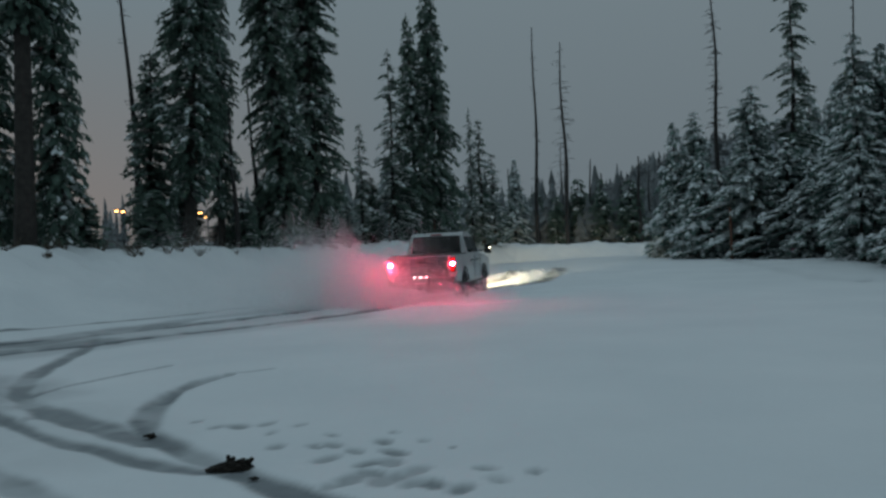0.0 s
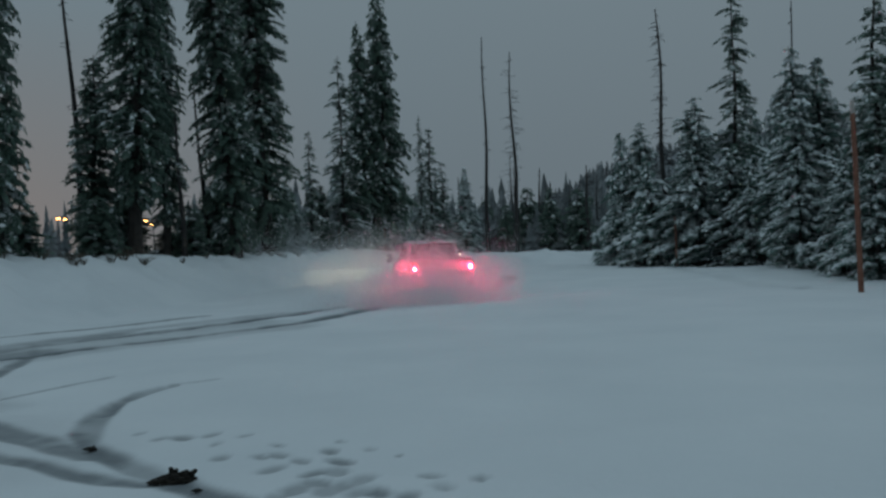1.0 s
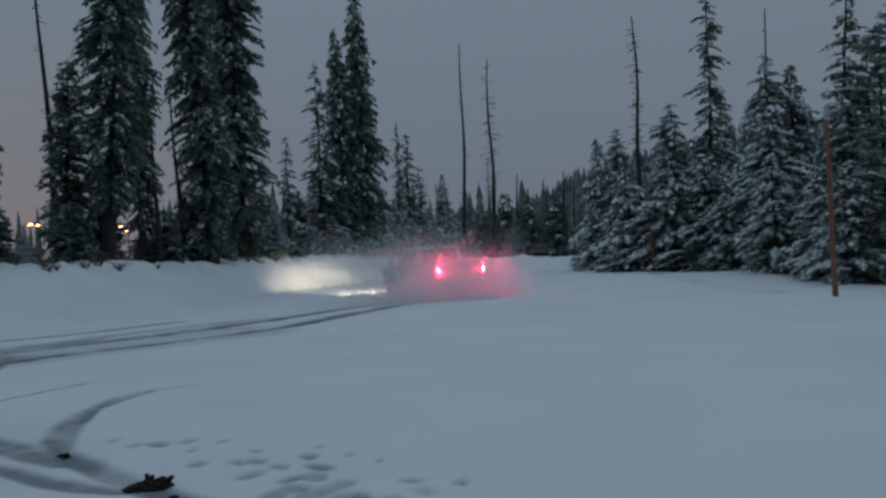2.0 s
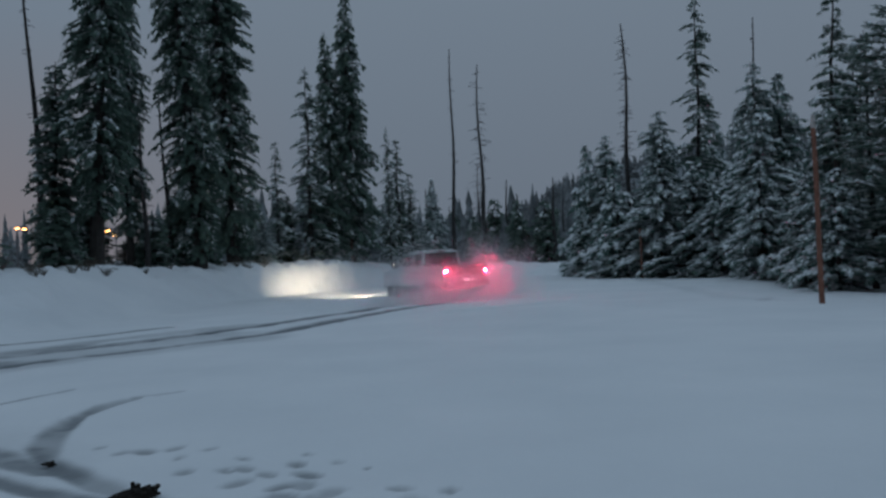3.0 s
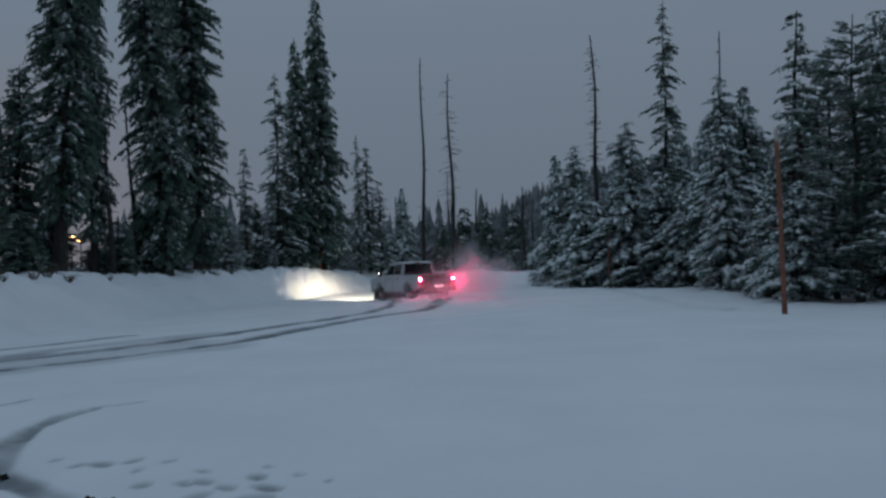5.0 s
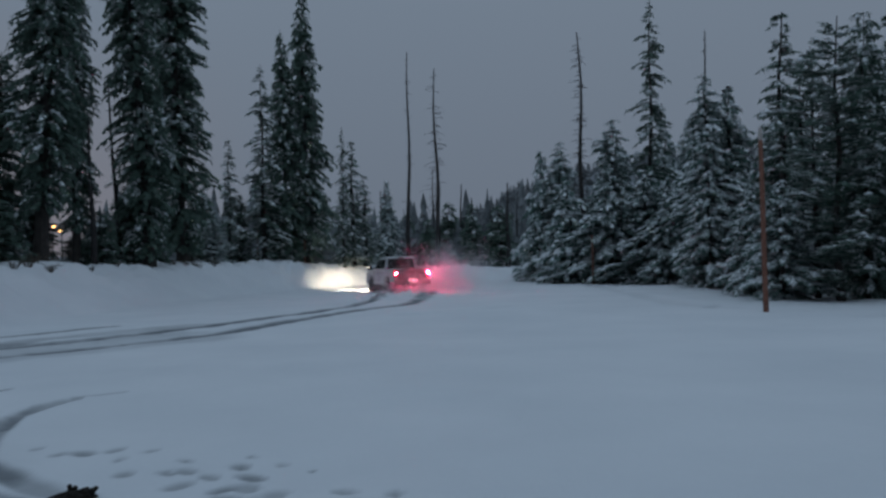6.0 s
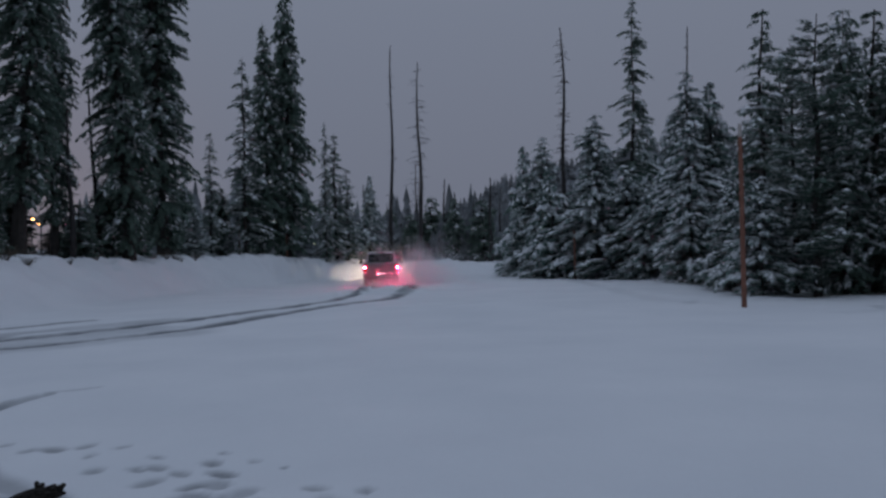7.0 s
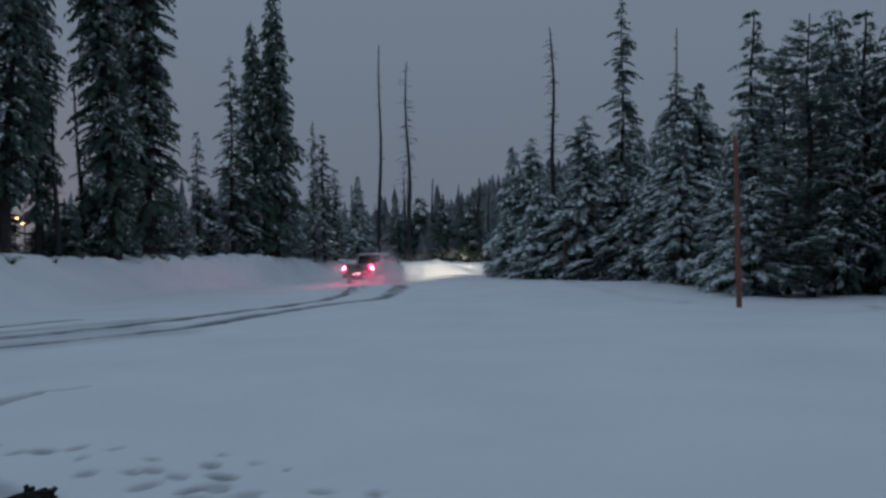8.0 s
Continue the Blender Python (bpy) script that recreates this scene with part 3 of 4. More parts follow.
# the same, middle part
for row in (
        ('young', 21.0, 40.9, 11.1, 2.75, 200, 2.2, 2),
        ('young', 22.4, 41.3, 10.5, 2.56, 75, 2.2, 0),
        ('young', 18.6, 36.6, 5.4, 1.95, 45, 0, 3),
        ('pine', 26.0, 42.5, 9.0, 1.96, 150, 2.2, 0),
        ('pine', 25.5, 33.5, 9.0, 1.96, 10, 2.2, 0),
        ('young', 21.5, 34.0, 8.0, 2.69, 75, 2.2, 2),
        ('young', 24.8, 40.0, 9.5, 2.95, 20, 2.2, 1),
        ('young', 19.8, 44.2, 5.0, 2.0, 130, 0, 3),
        ('young', 21.4, 36.6, 6.5, 2.2, 170, 0, 0),
        ('young', 19.6, 33.8, 5.0, 1.9, 20, 0, 1),
        ('young', 23.2, 33.2, 8.0, 2.3, 320, 2.2, 2),
):
    stand(*row)
# the same, near part
for row in (
        ('spire', 18.81, 30.99, 11.4, 1.75, 0, 1.7, 1),
        ('spire', 20.0, 31.42, 9.6, 1.6, 0, 1.4, 0),
        ('young', 15.6, 25.6, 3.9, 1.75, 0, 0, 3),
        ('lodgepole', 16.59, 24.08, 9.1, 1.5, 0, 1.4, 0),
        ('pine', 18.43, 25.22, 9.6, 1.35, 0, 1.1, 0),
        ('spire', 20.38, 26.24, 10.0, 1.8, 0, 1.1, 1),
        ('pine', 20.6, 24.6, 9.0, 1.86, 220, 2.2, 0),
        ('spire', 25.0, 31.0, 9.0, 2.42, 200, 2.2, 1),
        ('pine', 24.5, 27.0, 11.0, 1.88, 310, 2.2, 0),
        ('young', 20.5, 31.5, 6.0, 2.56, 25, 0, 1),
        ('young', 22.6, 27.0, 6.5, 2.56, 200, 0, 3),
        ('young', 17.4, 30.6, 4.2, 1.7, 280, 0, 3),
        ('young', 21.2, 27.2, 5.5, 2.0, 40, 0, 0),
):
    stand(*row)
# the same, near part
for row in (
        ('spire', 21.0, 28.6, 7.6, 1.7, 20, 2.2, 1),
        ('pine', 23.6, 32.0, 8.5, 1.6, 120, 2.2, 0),
        ('lodgepole', 17.75, 26.92, 8.9, 1.3, 120, 0.0, 0),
):
    stand(*row)
# bare dead trunks
for row in (
        ('dead', -10.2, 41.2, 8.8, 0.17, 0, -1.5, 2),
        ('dead', -9.86, 44.93, 11.7, 0.15, 0, -2.6, 2),
        ('dead', -14.96, 41.38, 16.6, 0.2, 0, -2.5, 0),
        ('dead', 8.5, 73.4, 20.4, 0.21, 0, 1.0, 0),
        ('dead', 11.09, 72.45, 18.7, 0.22, 0, -0.2, 1),
        ('dead', 11.13, 75.47, 10.0, 0.12, 90, 0.4, 1),
        ('dead', 15.1, 83.6, 9.4, 0.22, 0, 1.0, 2),
        ('dead', 16.2, 83.4, 7.8, 0.22, 50, 1.0, 2),
        ('dead', 17.07, 71.27, 8.3, 0.27, 0, 0.7, 3),
        ('dead', 16.25, 74.54, 6.2, 0.27, 0, 0.4, 3),
        ('dead', 19.5, 77.6, 7.9, 0.16, 0, 1.0, 2),
        ('dead', 18.42, 54.23, 17.0, 0.22, 0, -0.3, 4),
        ('dead', 26.28, 52.0, 16.6, 0.17, 0, 0.7, 2),
):
    stand(*row)
# bare dead trunks
for row in (
        ('dead', 11.8, 78.0, 9.0, 0.2, 20, 1.0, 2),
        ('dead', 25.0, 56.5, 12.5, 0.2, 0, 1.0, 2),
):
    stand(*row)

# the thin burnt stand beyond the far bank
burnt = random.Random(21)
for k in range(34):
    az, d = radians(burnt.uniform(4.5, 15.5)), burnt.uniform(74, 108)
    x, y = d * math.sin(az), d * math.cos(az)
    if k % 5 < 2:
        stand("dead", x, y, burnt.uniform(5, 9.5), burnt.uniform(0.10, 0.20), burnt.uniform(0, 360), burnt.uniform(-1, 2), 2 + k % 2)
    else:
        stand("old", x, y, burnt.uniform(4.0, 7.5), burnt.uniform(0.9, 1.6), burnt.uniform(0, 360), 0.5, 3)


def far_forest():
    """The woods beyond the lot: jagged small conifers in one mesh, plus an unseen ring."""
    rng = random.Random(8)
    verts, faces = [], []

    def one(x, y, z, h, r):
        tiers = 8
        for i in range(tiers):
            z0 = z + h * (0.04 + 0.9 * i / tiers)
            rr = r * (1 - i / tiers) ** 0.8 + 0.12
            o, k = len(verts), 11
            for j in range(k):
                a = 2 * math.pi * (j + rng.random() * 0.7) / k
                q = rr * rng.uniform(0.35, 1.25)
                verts.append((x + q * math.cos(a), y + q * math.sin(a), z0 - rng.uniform(0, 0.09) * h))
            verts.append((x, y, z0 + h * 0.17))
            faces.extend((o + j, o + (j + 1) % k, o + k) for j in range(k))
    for _ in range(620):
        az = radians(rng.uniform(-52, 62))
        d = rng.uniform(72, 150)
        x, y = d * math.sin(az), d * math.cos(az)
        if 4 < math.degrees(az) < 16 and d < 84:
            continue
        if -24 < math.degrees(az) < -19 and d < 130 or -17.6 < math.degrees(az) < -14.2:
            continue
        one(x, y, on_ground(x, y) - 0.3, rng.uniform(3.5, 8.5) * (0.8 + d / 300) * (1.3 if 0.07 < az < 0.26 else 1.0), rng.uniform(0.8, 1.7))
    # Added trees out of view: close the place and cut skylight on the lot.
    for _ in range(300):
        az = rng.uniform(48, 310)
        d = rng.uniform(28, 60) if az < 115 or az > 260 else rng.uniform(36, 80)
        x, y = d * math.sin(radians(az)), d * math.cos(radians(az))
        one(x, y, on_ground(x, y) - 0.3, rng.uniform(9, 20), rng.uniform(1.5, 2.6))
    for _ in range(210):
        az, d = radians(rng.uniform(0.5, 15.8)), rng.uniform(76, 96)
        x, y = d * math.sin(az), d * math.cos(az)
        one(x, y, on_ground(x, y) - 0.3, rng.uniform(2.6, 5.6), rng.uniform(0.8, 1.7))
    # brush colour already paled for haze
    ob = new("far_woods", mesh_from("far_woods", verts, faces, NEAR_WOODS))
    tagged(ob, "haze-paled conifer woods and brush behind the lot, with an unseen ring", "woods", kind="stuff")
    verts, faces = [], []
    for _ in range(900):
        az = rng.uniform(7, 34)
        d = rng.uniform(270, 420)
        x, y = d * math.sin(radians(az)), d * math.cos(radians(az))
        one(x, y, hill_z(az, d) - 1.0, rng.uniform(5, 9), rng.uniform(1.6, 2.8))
    # paler grey stands in for the haze over distance
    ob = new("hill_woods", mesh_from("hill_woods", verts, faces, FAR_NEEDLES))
    tagged(ob, "distant snow-dusted conifer woods on the hill, paled for haze", "woods", kind="stuff")


def hill_z(az, d):
    k = min(1, max(0, (d - 230) / 170))
    crest = np.interp(az, [4, 8.6, 12, 14.6, 18, 24, 32, 40], [0, 6, 20, 29, 36, 42, 40, 10])
    return 3.0 + float(crest) * k * k * (3 - 2 * k)


def build_hill():
    verts, faces, na, nd = [], [], 46, 14
    for i in range(na):
        az = 2 + 44 * i / (na - 1)
        for j in range(nd):
            d = 225 + 300 * j / (nd - 1)
            verts.append((d * math.sin(radians(az)), d * math.cos(radians(az)), hill_z(az, d) + noise.noise((az, j * 0.7, 0)) * 1.5))
    for i in range(na - 1):
        for j in range(nd - 1):
            a = i * nd + j
            faces.append((a, a + nd, a + nd + 1, a + 1))
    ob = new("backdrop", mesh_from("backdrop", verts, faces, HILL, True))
    tagged(ob, "distant wooded hill under snow, greyed for haze", "hill", kind="structure")


build_hill()
far_forest()


# ---- posts, far lamps, clod ----
def stake(x, y, height, radius, tip=True):
    z = on_ground(x, y)
    ob = new("marker_post")
    ob.matrix_basis = pose(x, y, z)
    cut = height * (0.93 if tip else 1.0)
    part("shaft", rod([(0, 0, -0.4), (0, 0, height * 0.3), (0.01, 0, height * 0.7), (0.0, 0, cut)], [radius * 1.08, radius, radius * 0.94, radius * 0.86], 12), WOOD_POST, ob)
    if tip:
        part("tip", rod([(0, 0, cut), (0, 0, height)], [radius * 0.86, radius * 0.7], 12), POST_TIP, ob, "pale weathered post tip")
    return tagged(ob, "slim orange-brown wooden post standing in the snow", "post", "marker posts")


stake(11.75, 20.1, 4.85, 0.068)
stake(16.6, 47.5, 3.0, 0.06, False)
stake(-3.7, 57.6, 2.2, 0.05, False)
stake(-0.55, 59.2, 1.7, 0.05, False)


def street_lamp(az, dist, z, reach):
    x, y = dist * math.sin(radians(az)), dist * math.cos(radians(az))
    g = on_ground(x, y)
    ob = new("street_lamp")
    ob.matrix_basis = pose(x, y, g)
    h = z - g
    part("pole", rod([(reach, 0, -0.5), (reach, 0, h * 0.6), (reach, 0, h + 0.25)], [0.11, 0.09, 0.07], 10), GALV, ob)
    part("arm", rod([(reach, 0, h + 0.2), (reach * 0.5, 0, h + 0.32), (0, 0, h + 0.18)], [0.05, 0.045, 0.04], 8), GALV, ob)
    part("lamp_head", box(0.5, 0.34, 0.14, 0, 0, h + 0.06, 0.03), GALV, ob)
    part("lamp", box(0.42, 0.30, 0.15, 0, 0, h - 0.08, 0.04, 0.9), STREET_GLOW, ob, "glowing orange street lamp")
    return tagged(ob, "lit orange street lamp far behind the trees", "street lamp", "street lamps")


for az, dist, z, reach in ((-28.0, 85, 6.0, -1.2), (-26.1, 90, 9.2, 1.0), (-21.5, 120, 8.1, 1.2), (-21.1, 124, 8.2, -1.0), (-16.3, 118, 7.4, 1.0), (-15.95, 130, 7.3, -1.0), (-14.9, 150, 8.8, 1.0)):
    street_lamp(az, dist, z, reach)


def shrub(x, y, size, seed):
    """Bare twigs that stick out of the snow."""
    rng = random.Random(seed)
    ob = new("shrub")
    ob.matrix_basis = pose(x, y, on_ground(x, y) - 0.05)
    twigs = []
    for _ in range(14):
        a, s = rng.uniform(0, 6.28), size * rng.uniform(0.5, 1.1)
        d = Vector((math.cos(a) * rng.uniform(0.2, 0.9), math.sin(a) * rng.uniform(0.2, 0.9), rng.uniform(0.5, 1.0)))
        twigs.append(rod([(0, 0, -0.1), tuple(d * s * 0.6), tuple(d * s + Vector((0, 0, -0.1 * s)))], [0.016, 0.012, 0.006], 4))
        for _k in range(3):
            q = d * s * rng.uniform(0.4, 0.9)
            twigs.append(rod([tuple(q), tuple(q + Vector((rng.uniform(-1, 1), rng.uniform(-1, 1), rng.uniform(-0.2, 0.8))) * 0.3 * s)], [0.009, 0.004], 3))
    tagged(part("twig", joined(twigs), TWIG, ob), kind="stuff")
    return tagged(ob, "low leafless shrub poking out of the snow bank", "shrub", "bank shrubs")


bushes = random.Random(17)
for k in range(30):
    az = bushes.uniform(-29, -6.5)
    d = float(np.interp(az, AZ, TOE)) + float(np.interp(az, AZ, RISE)) * bushes.uniform(0.75, 1.15)
    shrub(d * math.sin(radians(az)), d * math.cos(radians(az)), bushes.uniform(0.3, 0.75), k)


def clod(x, y, size, seed, label):
    """A ragged lump, low at one end, with knobs of turf on top."""
    rng = random.Random(seed)
    ob = new("soil_clod")
    ob.matrix_basis = pose(x, y, on_ground(x, y) - 0.035 * size, 0, 0, -6)
    bm = bmesh.new()
    for v in bmesh.ops.create_icosphere(bm, subdivisions=4, radius=1.0)["verts"]:
        c = v.co.copy()
        n1 = noise.noise(c * 2.2 + Vector((seed, 0, 0))) * 0.5 + noise.noise(c * 6 + Vector((0, seed, 0))) * 0.3 + noise.noise(c * 15) * 0.14
        k = 1 + n1
        high = 0.45 + 0.55 * max(0, min(1, (c.x + 0.7) / 1.2))
        v.co = Vector((c.x * 0.17 * (1 + n1 * 0.4), c.y * 0.075 * k, c.z * 0.062 * k * high + 0.03)) * size
    part("clod", bm, SOIL, ob)
    for _ in range(int(9 * size)):
        px = rng.uniform(-0.02, 0.15) * size
        p = Vector((px, rng.uniform(-0.03, 0.03) * size, 0.05 * size))
        d = Vector((rng.uniform(-0.03, 0.04), rng.uniform(-0.02, 0.02), rng.uniform(0.02, 0.07))) * size
        part("turf_knob", rod([tuple(p), tuple(p + d * 0.6), tuple(p + d), tuple(p + d * 1.15)], [0.016 * size, 0.013 * size, 0.019 * size, 0.005 * size], 6), SOIL, ob)
    return tagged(ob, label, "clod", "soil clods")


clod(-1.62, 5.93, 1.0, 3, "dark ragged clod of soil lying in a rut")
clod(-2.63, 7.15, 0.35, 5, "small dark clod of soil in the rut")
clod(-1.37, 5.62, 0.22, 8, "tiny dark crumb of soil on the snow")


# ---- the pickup truck ----
def profile_solid(outline, x0, x1, bevel=0.03, pinch=None):
    """A side outline (y, z) drawn across from x0 to x1; pinch(y, z) scales the width at a point."""
    bm = bmesh.new()
    rows = []
    for x in (x0, x1):
        rows.append([bm.verts.new((x * (pinch(y, z) if pinch else 1.0), y, z)) for y, z in outline])
    a, b = rows
    n = len(outline)
    sides = [bm.faces.new((a[i], a[(i + 1) % n], b[(i + 1) % n], b[i])) for i in range(n)]
    caps = [bm.faces.new(a[::-1]), bm.faces.new(b)]
    if bevel:
        edges = [e for f in caps for e in f.edges]
        bmesh.ops.bevel(bm, geom=edges, offset=bevel, segments=2, affect="EDGES", profile=0.6)
    bmesh.ops.triangulate(bm, faces=[f for f in bm.faces if len(f.verts) > 4])
    return bm


def arch(cy, r, z0, steps=9):
    a0 = math.asin((z0 - 0.40) / r)
    return [(cy - r * math.cos(a), 0.40 + r * math.sin(a)) for a in np.linspace(a0, math.pi - a0, steps)]


def wheel(parent, x):
    bm = bmesh.new()
    ring = ((0.26, -0.12), (0.36, -0.135), (0.395, -0.10), (0.40, 0.0), (0.395, 0.10), (0.36, 0.135), (0.26, 0.12))
    n = 28
    rows = [[bm.verts.new((w, r * math.cos(2 * math.pi * k / n), r * math.sin(2 * math.pi * k / n))) for k in range(n)] for r, w in ring]
    for i in range(len(ring)):
        p, q = rows[i], rows[(i + 1) % len(ring)]
        for k in range(n):
            bm.faces.new((p[k], p[(k + 1) % n], q[(k + 1) % n], q[k]))
    tyre = part("wheel", bm, RUBBER, parent, "snow-caked black tyre on a rim")
    s = 1 if x > 0 else -1
    pieces = [tube(0.262, 0.18, -0.09, 0, 0, 0.86, 24), disc(0.07, 0.085, 0, 0, 12)]
    for k in range(6):
        a = math.pi * k / 3
        pieces.append(rod([(0.04 * math.cos(a), 0.075, 0.04 * math.sin(a)), (0.24 * math.cos(a), 0.06, 0.24 * math.sin(a))], [0.035, 0.026], 6))
    v, f = joined(pieces)
    v = [(y * s, x2, z) for x2, y, z in v]
    part("rim", (v, f), RIM, tyre, "grey alloy rim")
    return tyre


def pickup():
    truck = new("pickup_truck")
    tagged(truck, "white crew-cab pickup truck driving through snow with its lamps on", "pickup truck")
    out = [(-2.98, 0.62), (-2.24, 0.56)] + arch(-1.75, 0.50, 0.56) + [(-1.2, 0.46), (1.14, 0.46)] + arch(1.70, 0.50, 0.56)
    out += [(2.3, 0.56), (2.60, 0.58), (2.60, 1.19), (2.2, 1.24), (1.32, 1.29), (-1.02, 1.30), (-1.05, 1.33), (-3.0, 1.33), (-3.02, 1.0)]
    part("body", profile_solid(out, -0.99, 0.99, 0.05, lambda y, z: 1.0 - 0.05 * max(0, y - 2.0) - 0.02 * max(0, z - 1.0)), PAINT, truck)
    part("underside", box(1.5, 5.3, 0.25, 0, -0.05, 0.38, 0.02), TRIM, truck)
    for cy in (-1.75, 1.70):
        part("wheel_well", box(1.94, 1.0, 0.5, 0, cy, 0.42, 0.02), TRIM, truck)

    def narrow(y, z):
        return 1.0 - 0.19 * max(0.0, z - 1.28) / 0.70
    cab = [(-1.02, 1.28), (-0.94, 1.90), (-0.86, 1.965), (-0.4, 2.0), (0.15, 1.99), (0.42, 1.93), (1.25, 1.29)]
    part("cab", profile_solid(cab, -0.96, 0.96, 0.03, narrow), PAINT, truck)

    def pane(name, corners, lift):
        bm = bmesh.new()
        a = [bm.verts.new(Vector(c) + Vector(lift)) for c in corners]
        b = [bm.verts.new(Vector(c) - Vector(lift)) for c in corners]
        bm.faces.new(a)
        bm.faces.new(b[::-1])
        for i in range(len(a)):
            j = (i + 1) % len(a)
            bm.faces.new((a[i], b[i], b[j], a[j]))
        return part(name, bm, CAR_GLASS, truck, "dark tinted glass")
    pane("rear_window", [(-0.77, -1.012, 1.36), (0.77, -1.012, 1.36), (0.71, -0.945, 1.88), (-0.71, -0.945, 1.88)], (0, -0.012, 0))
    pane("windscreen", [(-0.84, 1.17, 1.36), (0.84, 1.17, 1.36), (0.69, 0.50, 1.85), (-0.69, 0.50, 1.85)], (0, 0.012, 0.014))
    for s in (-1, 1):
        def wx(z):
            return s * (0.96 * narrow(0, z) + 0.002)
        for y0, y1, y2, y3 in ((-0.90, -0.10, -0.10, -0.84), (0.0, 1.0, 0.42, 0.0)):
            pane("side_window", [(wx(1.36), y0, 1.36), (wx(1.36), y1, 1.36), (wx(1.84), y2, 1.84), (wx(1.84), y3, 1.84)], (s * 0.010, 0, 0))
        for y in (-0.12, 0.90):
            part("door_handle", box(0.04, 0.20, 0.045, s * 1.0, y - 0.5, 1.10, 0.01), TRIM, truck)
            part("door_seam", box(0.012, 0.014, 0.66, s * 0.989, y + 0.06, 0.60), TRIM, truck)
        mirror = part("mirror", box(0.22, 0.12, 0.30, s * 1.24, 1.08, 1.28, 0.03), TRIM, truck, "large black towing mirror")
        part("mirror_arm", box(0.24, 0.05, 0.05, s * 1.05, 1.08, 1.36, 0.01), TRIM, mirror)
        part("mirror_lamp", box(0.04, 0.02, 0.04, s * 1.32, 1.012, 1.44, 0.008), MARK_GLOW, mirror, "small lit marker lamp")
        lens = part("tail_lamp", box(0.17, 0.08, 0.42, s * 0.885, -2.99, 0.86, 0.02), RED_LENS, truck, "red tail lamp lens")
        part("bulb", box(0.058, 0.012, 0.072, s * 0.885, -3.036, 1.06, 0.004), TAIL_GLOW, lens, "glowing red tail lamp")
        part("step_bar", rod([(s * 1.0, -1.1, 0.45), (s * 1.03, 0.0, 0.44), (s * 1.0, 1.05, 0.45)], [0.05, 0.055, 0.05], 8), TRIM, truck)
        for cy in (-1.75, 1.70):
            part("fender_flare", rod([(s * 0.985, cy - 0.54 * math.cos(a), 0.40 + 0.54 * math.sin(a)) for a in np.linspace(0.3, math.pi - 0.3, 9)], [0.035] * 9, 6), TRIM, truck)
        head = part("headlight", joined([tube(0.115, 0.38, 2.615, s * 0.76, 0.93, 0.9), disc(0.112, 2.63, s * 0.76, 0.93)]), CHROME, truck, "round headlight in a bright housing")
        part("head_bulb", box(0.085, 0.012, 0.026, s * 0.76, 2.645, 0.998), HEAD_GLOW, head, "glowing headlight")
        part("mud_flap", box(0.26, 0.02, 0.34, s * 0.86, -2.32, 0.16, 0.005), TRIM, truck)
        # Added unseen emitter in a deep tube, brightens the middle of the beam.
        spot = part("fog_lamp", joined([tube(0.085, 0.40, 2.615, s * 0.60, 0.66, 0.92), disc(0.083, 2.63, s * 0.60, 0.66)]), TRIM, truck, "unseen deep tube added to narrow the beam's core")
        part("beam_core_bulb", box(0.075, 0.012, 0.020, s * 0.60, 2.645, 0.708), HEAD_GLOW, spot, "unseen emitter added for the beam's bright core")
    nose = [(2.58, 1.05), (2.96, 1.05), (2.98, 1.09), (2.88, 1.15), (2.58, 1.19)]
    part("hood_nose", profile_solid(nose, -0.955, 0.955, 0.02), PAINT, truck)
    for s in (-1, 1):
        part("fender_nose", box(0.05, 0.40, 0.56, s * 0.94, 2.78, 0.53, 0.015), PAINT, truck)
        part("bumper_corner", box(0.34, 0.44, 0.12, s * 0.80, 2.82, 0.44, 0.03), CHROME, truck)
    # added panel, keeps headlamp-lit snow from showing beneath the truck
    part("underbody_blocker", box(1.84, 0.06, 0.44, 0, 2.66, 0.04, 0.01), TRIM, truck)
    part("grille", box(1.18, 0.36, 0.27, 0, 2.80, 0.77, 0.02), TRIM, truck)
    part("front_bumper", box(0.96, 0.46, 0.24, 0, 2.84, 0.50, 0.04), CHROME, truck)
    part("bed_cover", box(1.82, 1.94, 0.035, 0, -2.03, 1.327, 0.01), TRIM, truck, "black soft bed cover")
    # rear face: its shade is put into the paint colour
    gate = part("tailgate", box(1.56, 0.05, 0.56, 0, -3.03, 0.74, 0.02), SHADE_PAINT, truck, "tailgate in grey darkened for shade")
    part("gate_handle", box(0.26, 0.03, 0.09, 0, -3.06, 1.12, 0.01), TRIM, gate)
    part("gate_panel", box(1.2, 0.012, 0.22, 0, -3.058, 0.84, 0.004), SHADE_PAINT, gate)
    bumper = part("rear_bumper", box(1.92, 0.18, 0.24, 0, -3.10, 0.50, 0.04), SHADE_PAINT, truck, "rear bumper in grey darkened for shade")
    plate = part("number_plate", box(0.31, 0.012, 0.155, 0, -3.20, 0.56, 0.003), PLATE, bumper)
    for x in (-0.09, 0.0, 0.09):
        part("plate_mark", box(0.05, 0.004, 0.08, x, -3.2085, 0.60), TRIM, bumper)
    for x in (-0.17, 0.0, 0.17):
        part("plate_lamp", box(0.06, 0.02, 0.035, x, -3.205, 0.735, 0.006), PLATE_GLOW, bumper, "small lit lamp over the plate")
    part("tow_hitch", box(0.10, 0.22, 0.09, 0, -3.18, 0.38, 0.01), TRIM, truck)
    for x in (-0.55, -0.28, 0.0, 0.28, 0.55):
        part("roof_lamp", box(0.09, 0.06, 0.035, x, 0.28, 1.955, 0.01), TRIM, truck)
    part("brake_strip", box(0.34, 0.03, 0.04, 0, -0.945, 1.905, 0.008), RED_LENS, truck)
    wheels = []
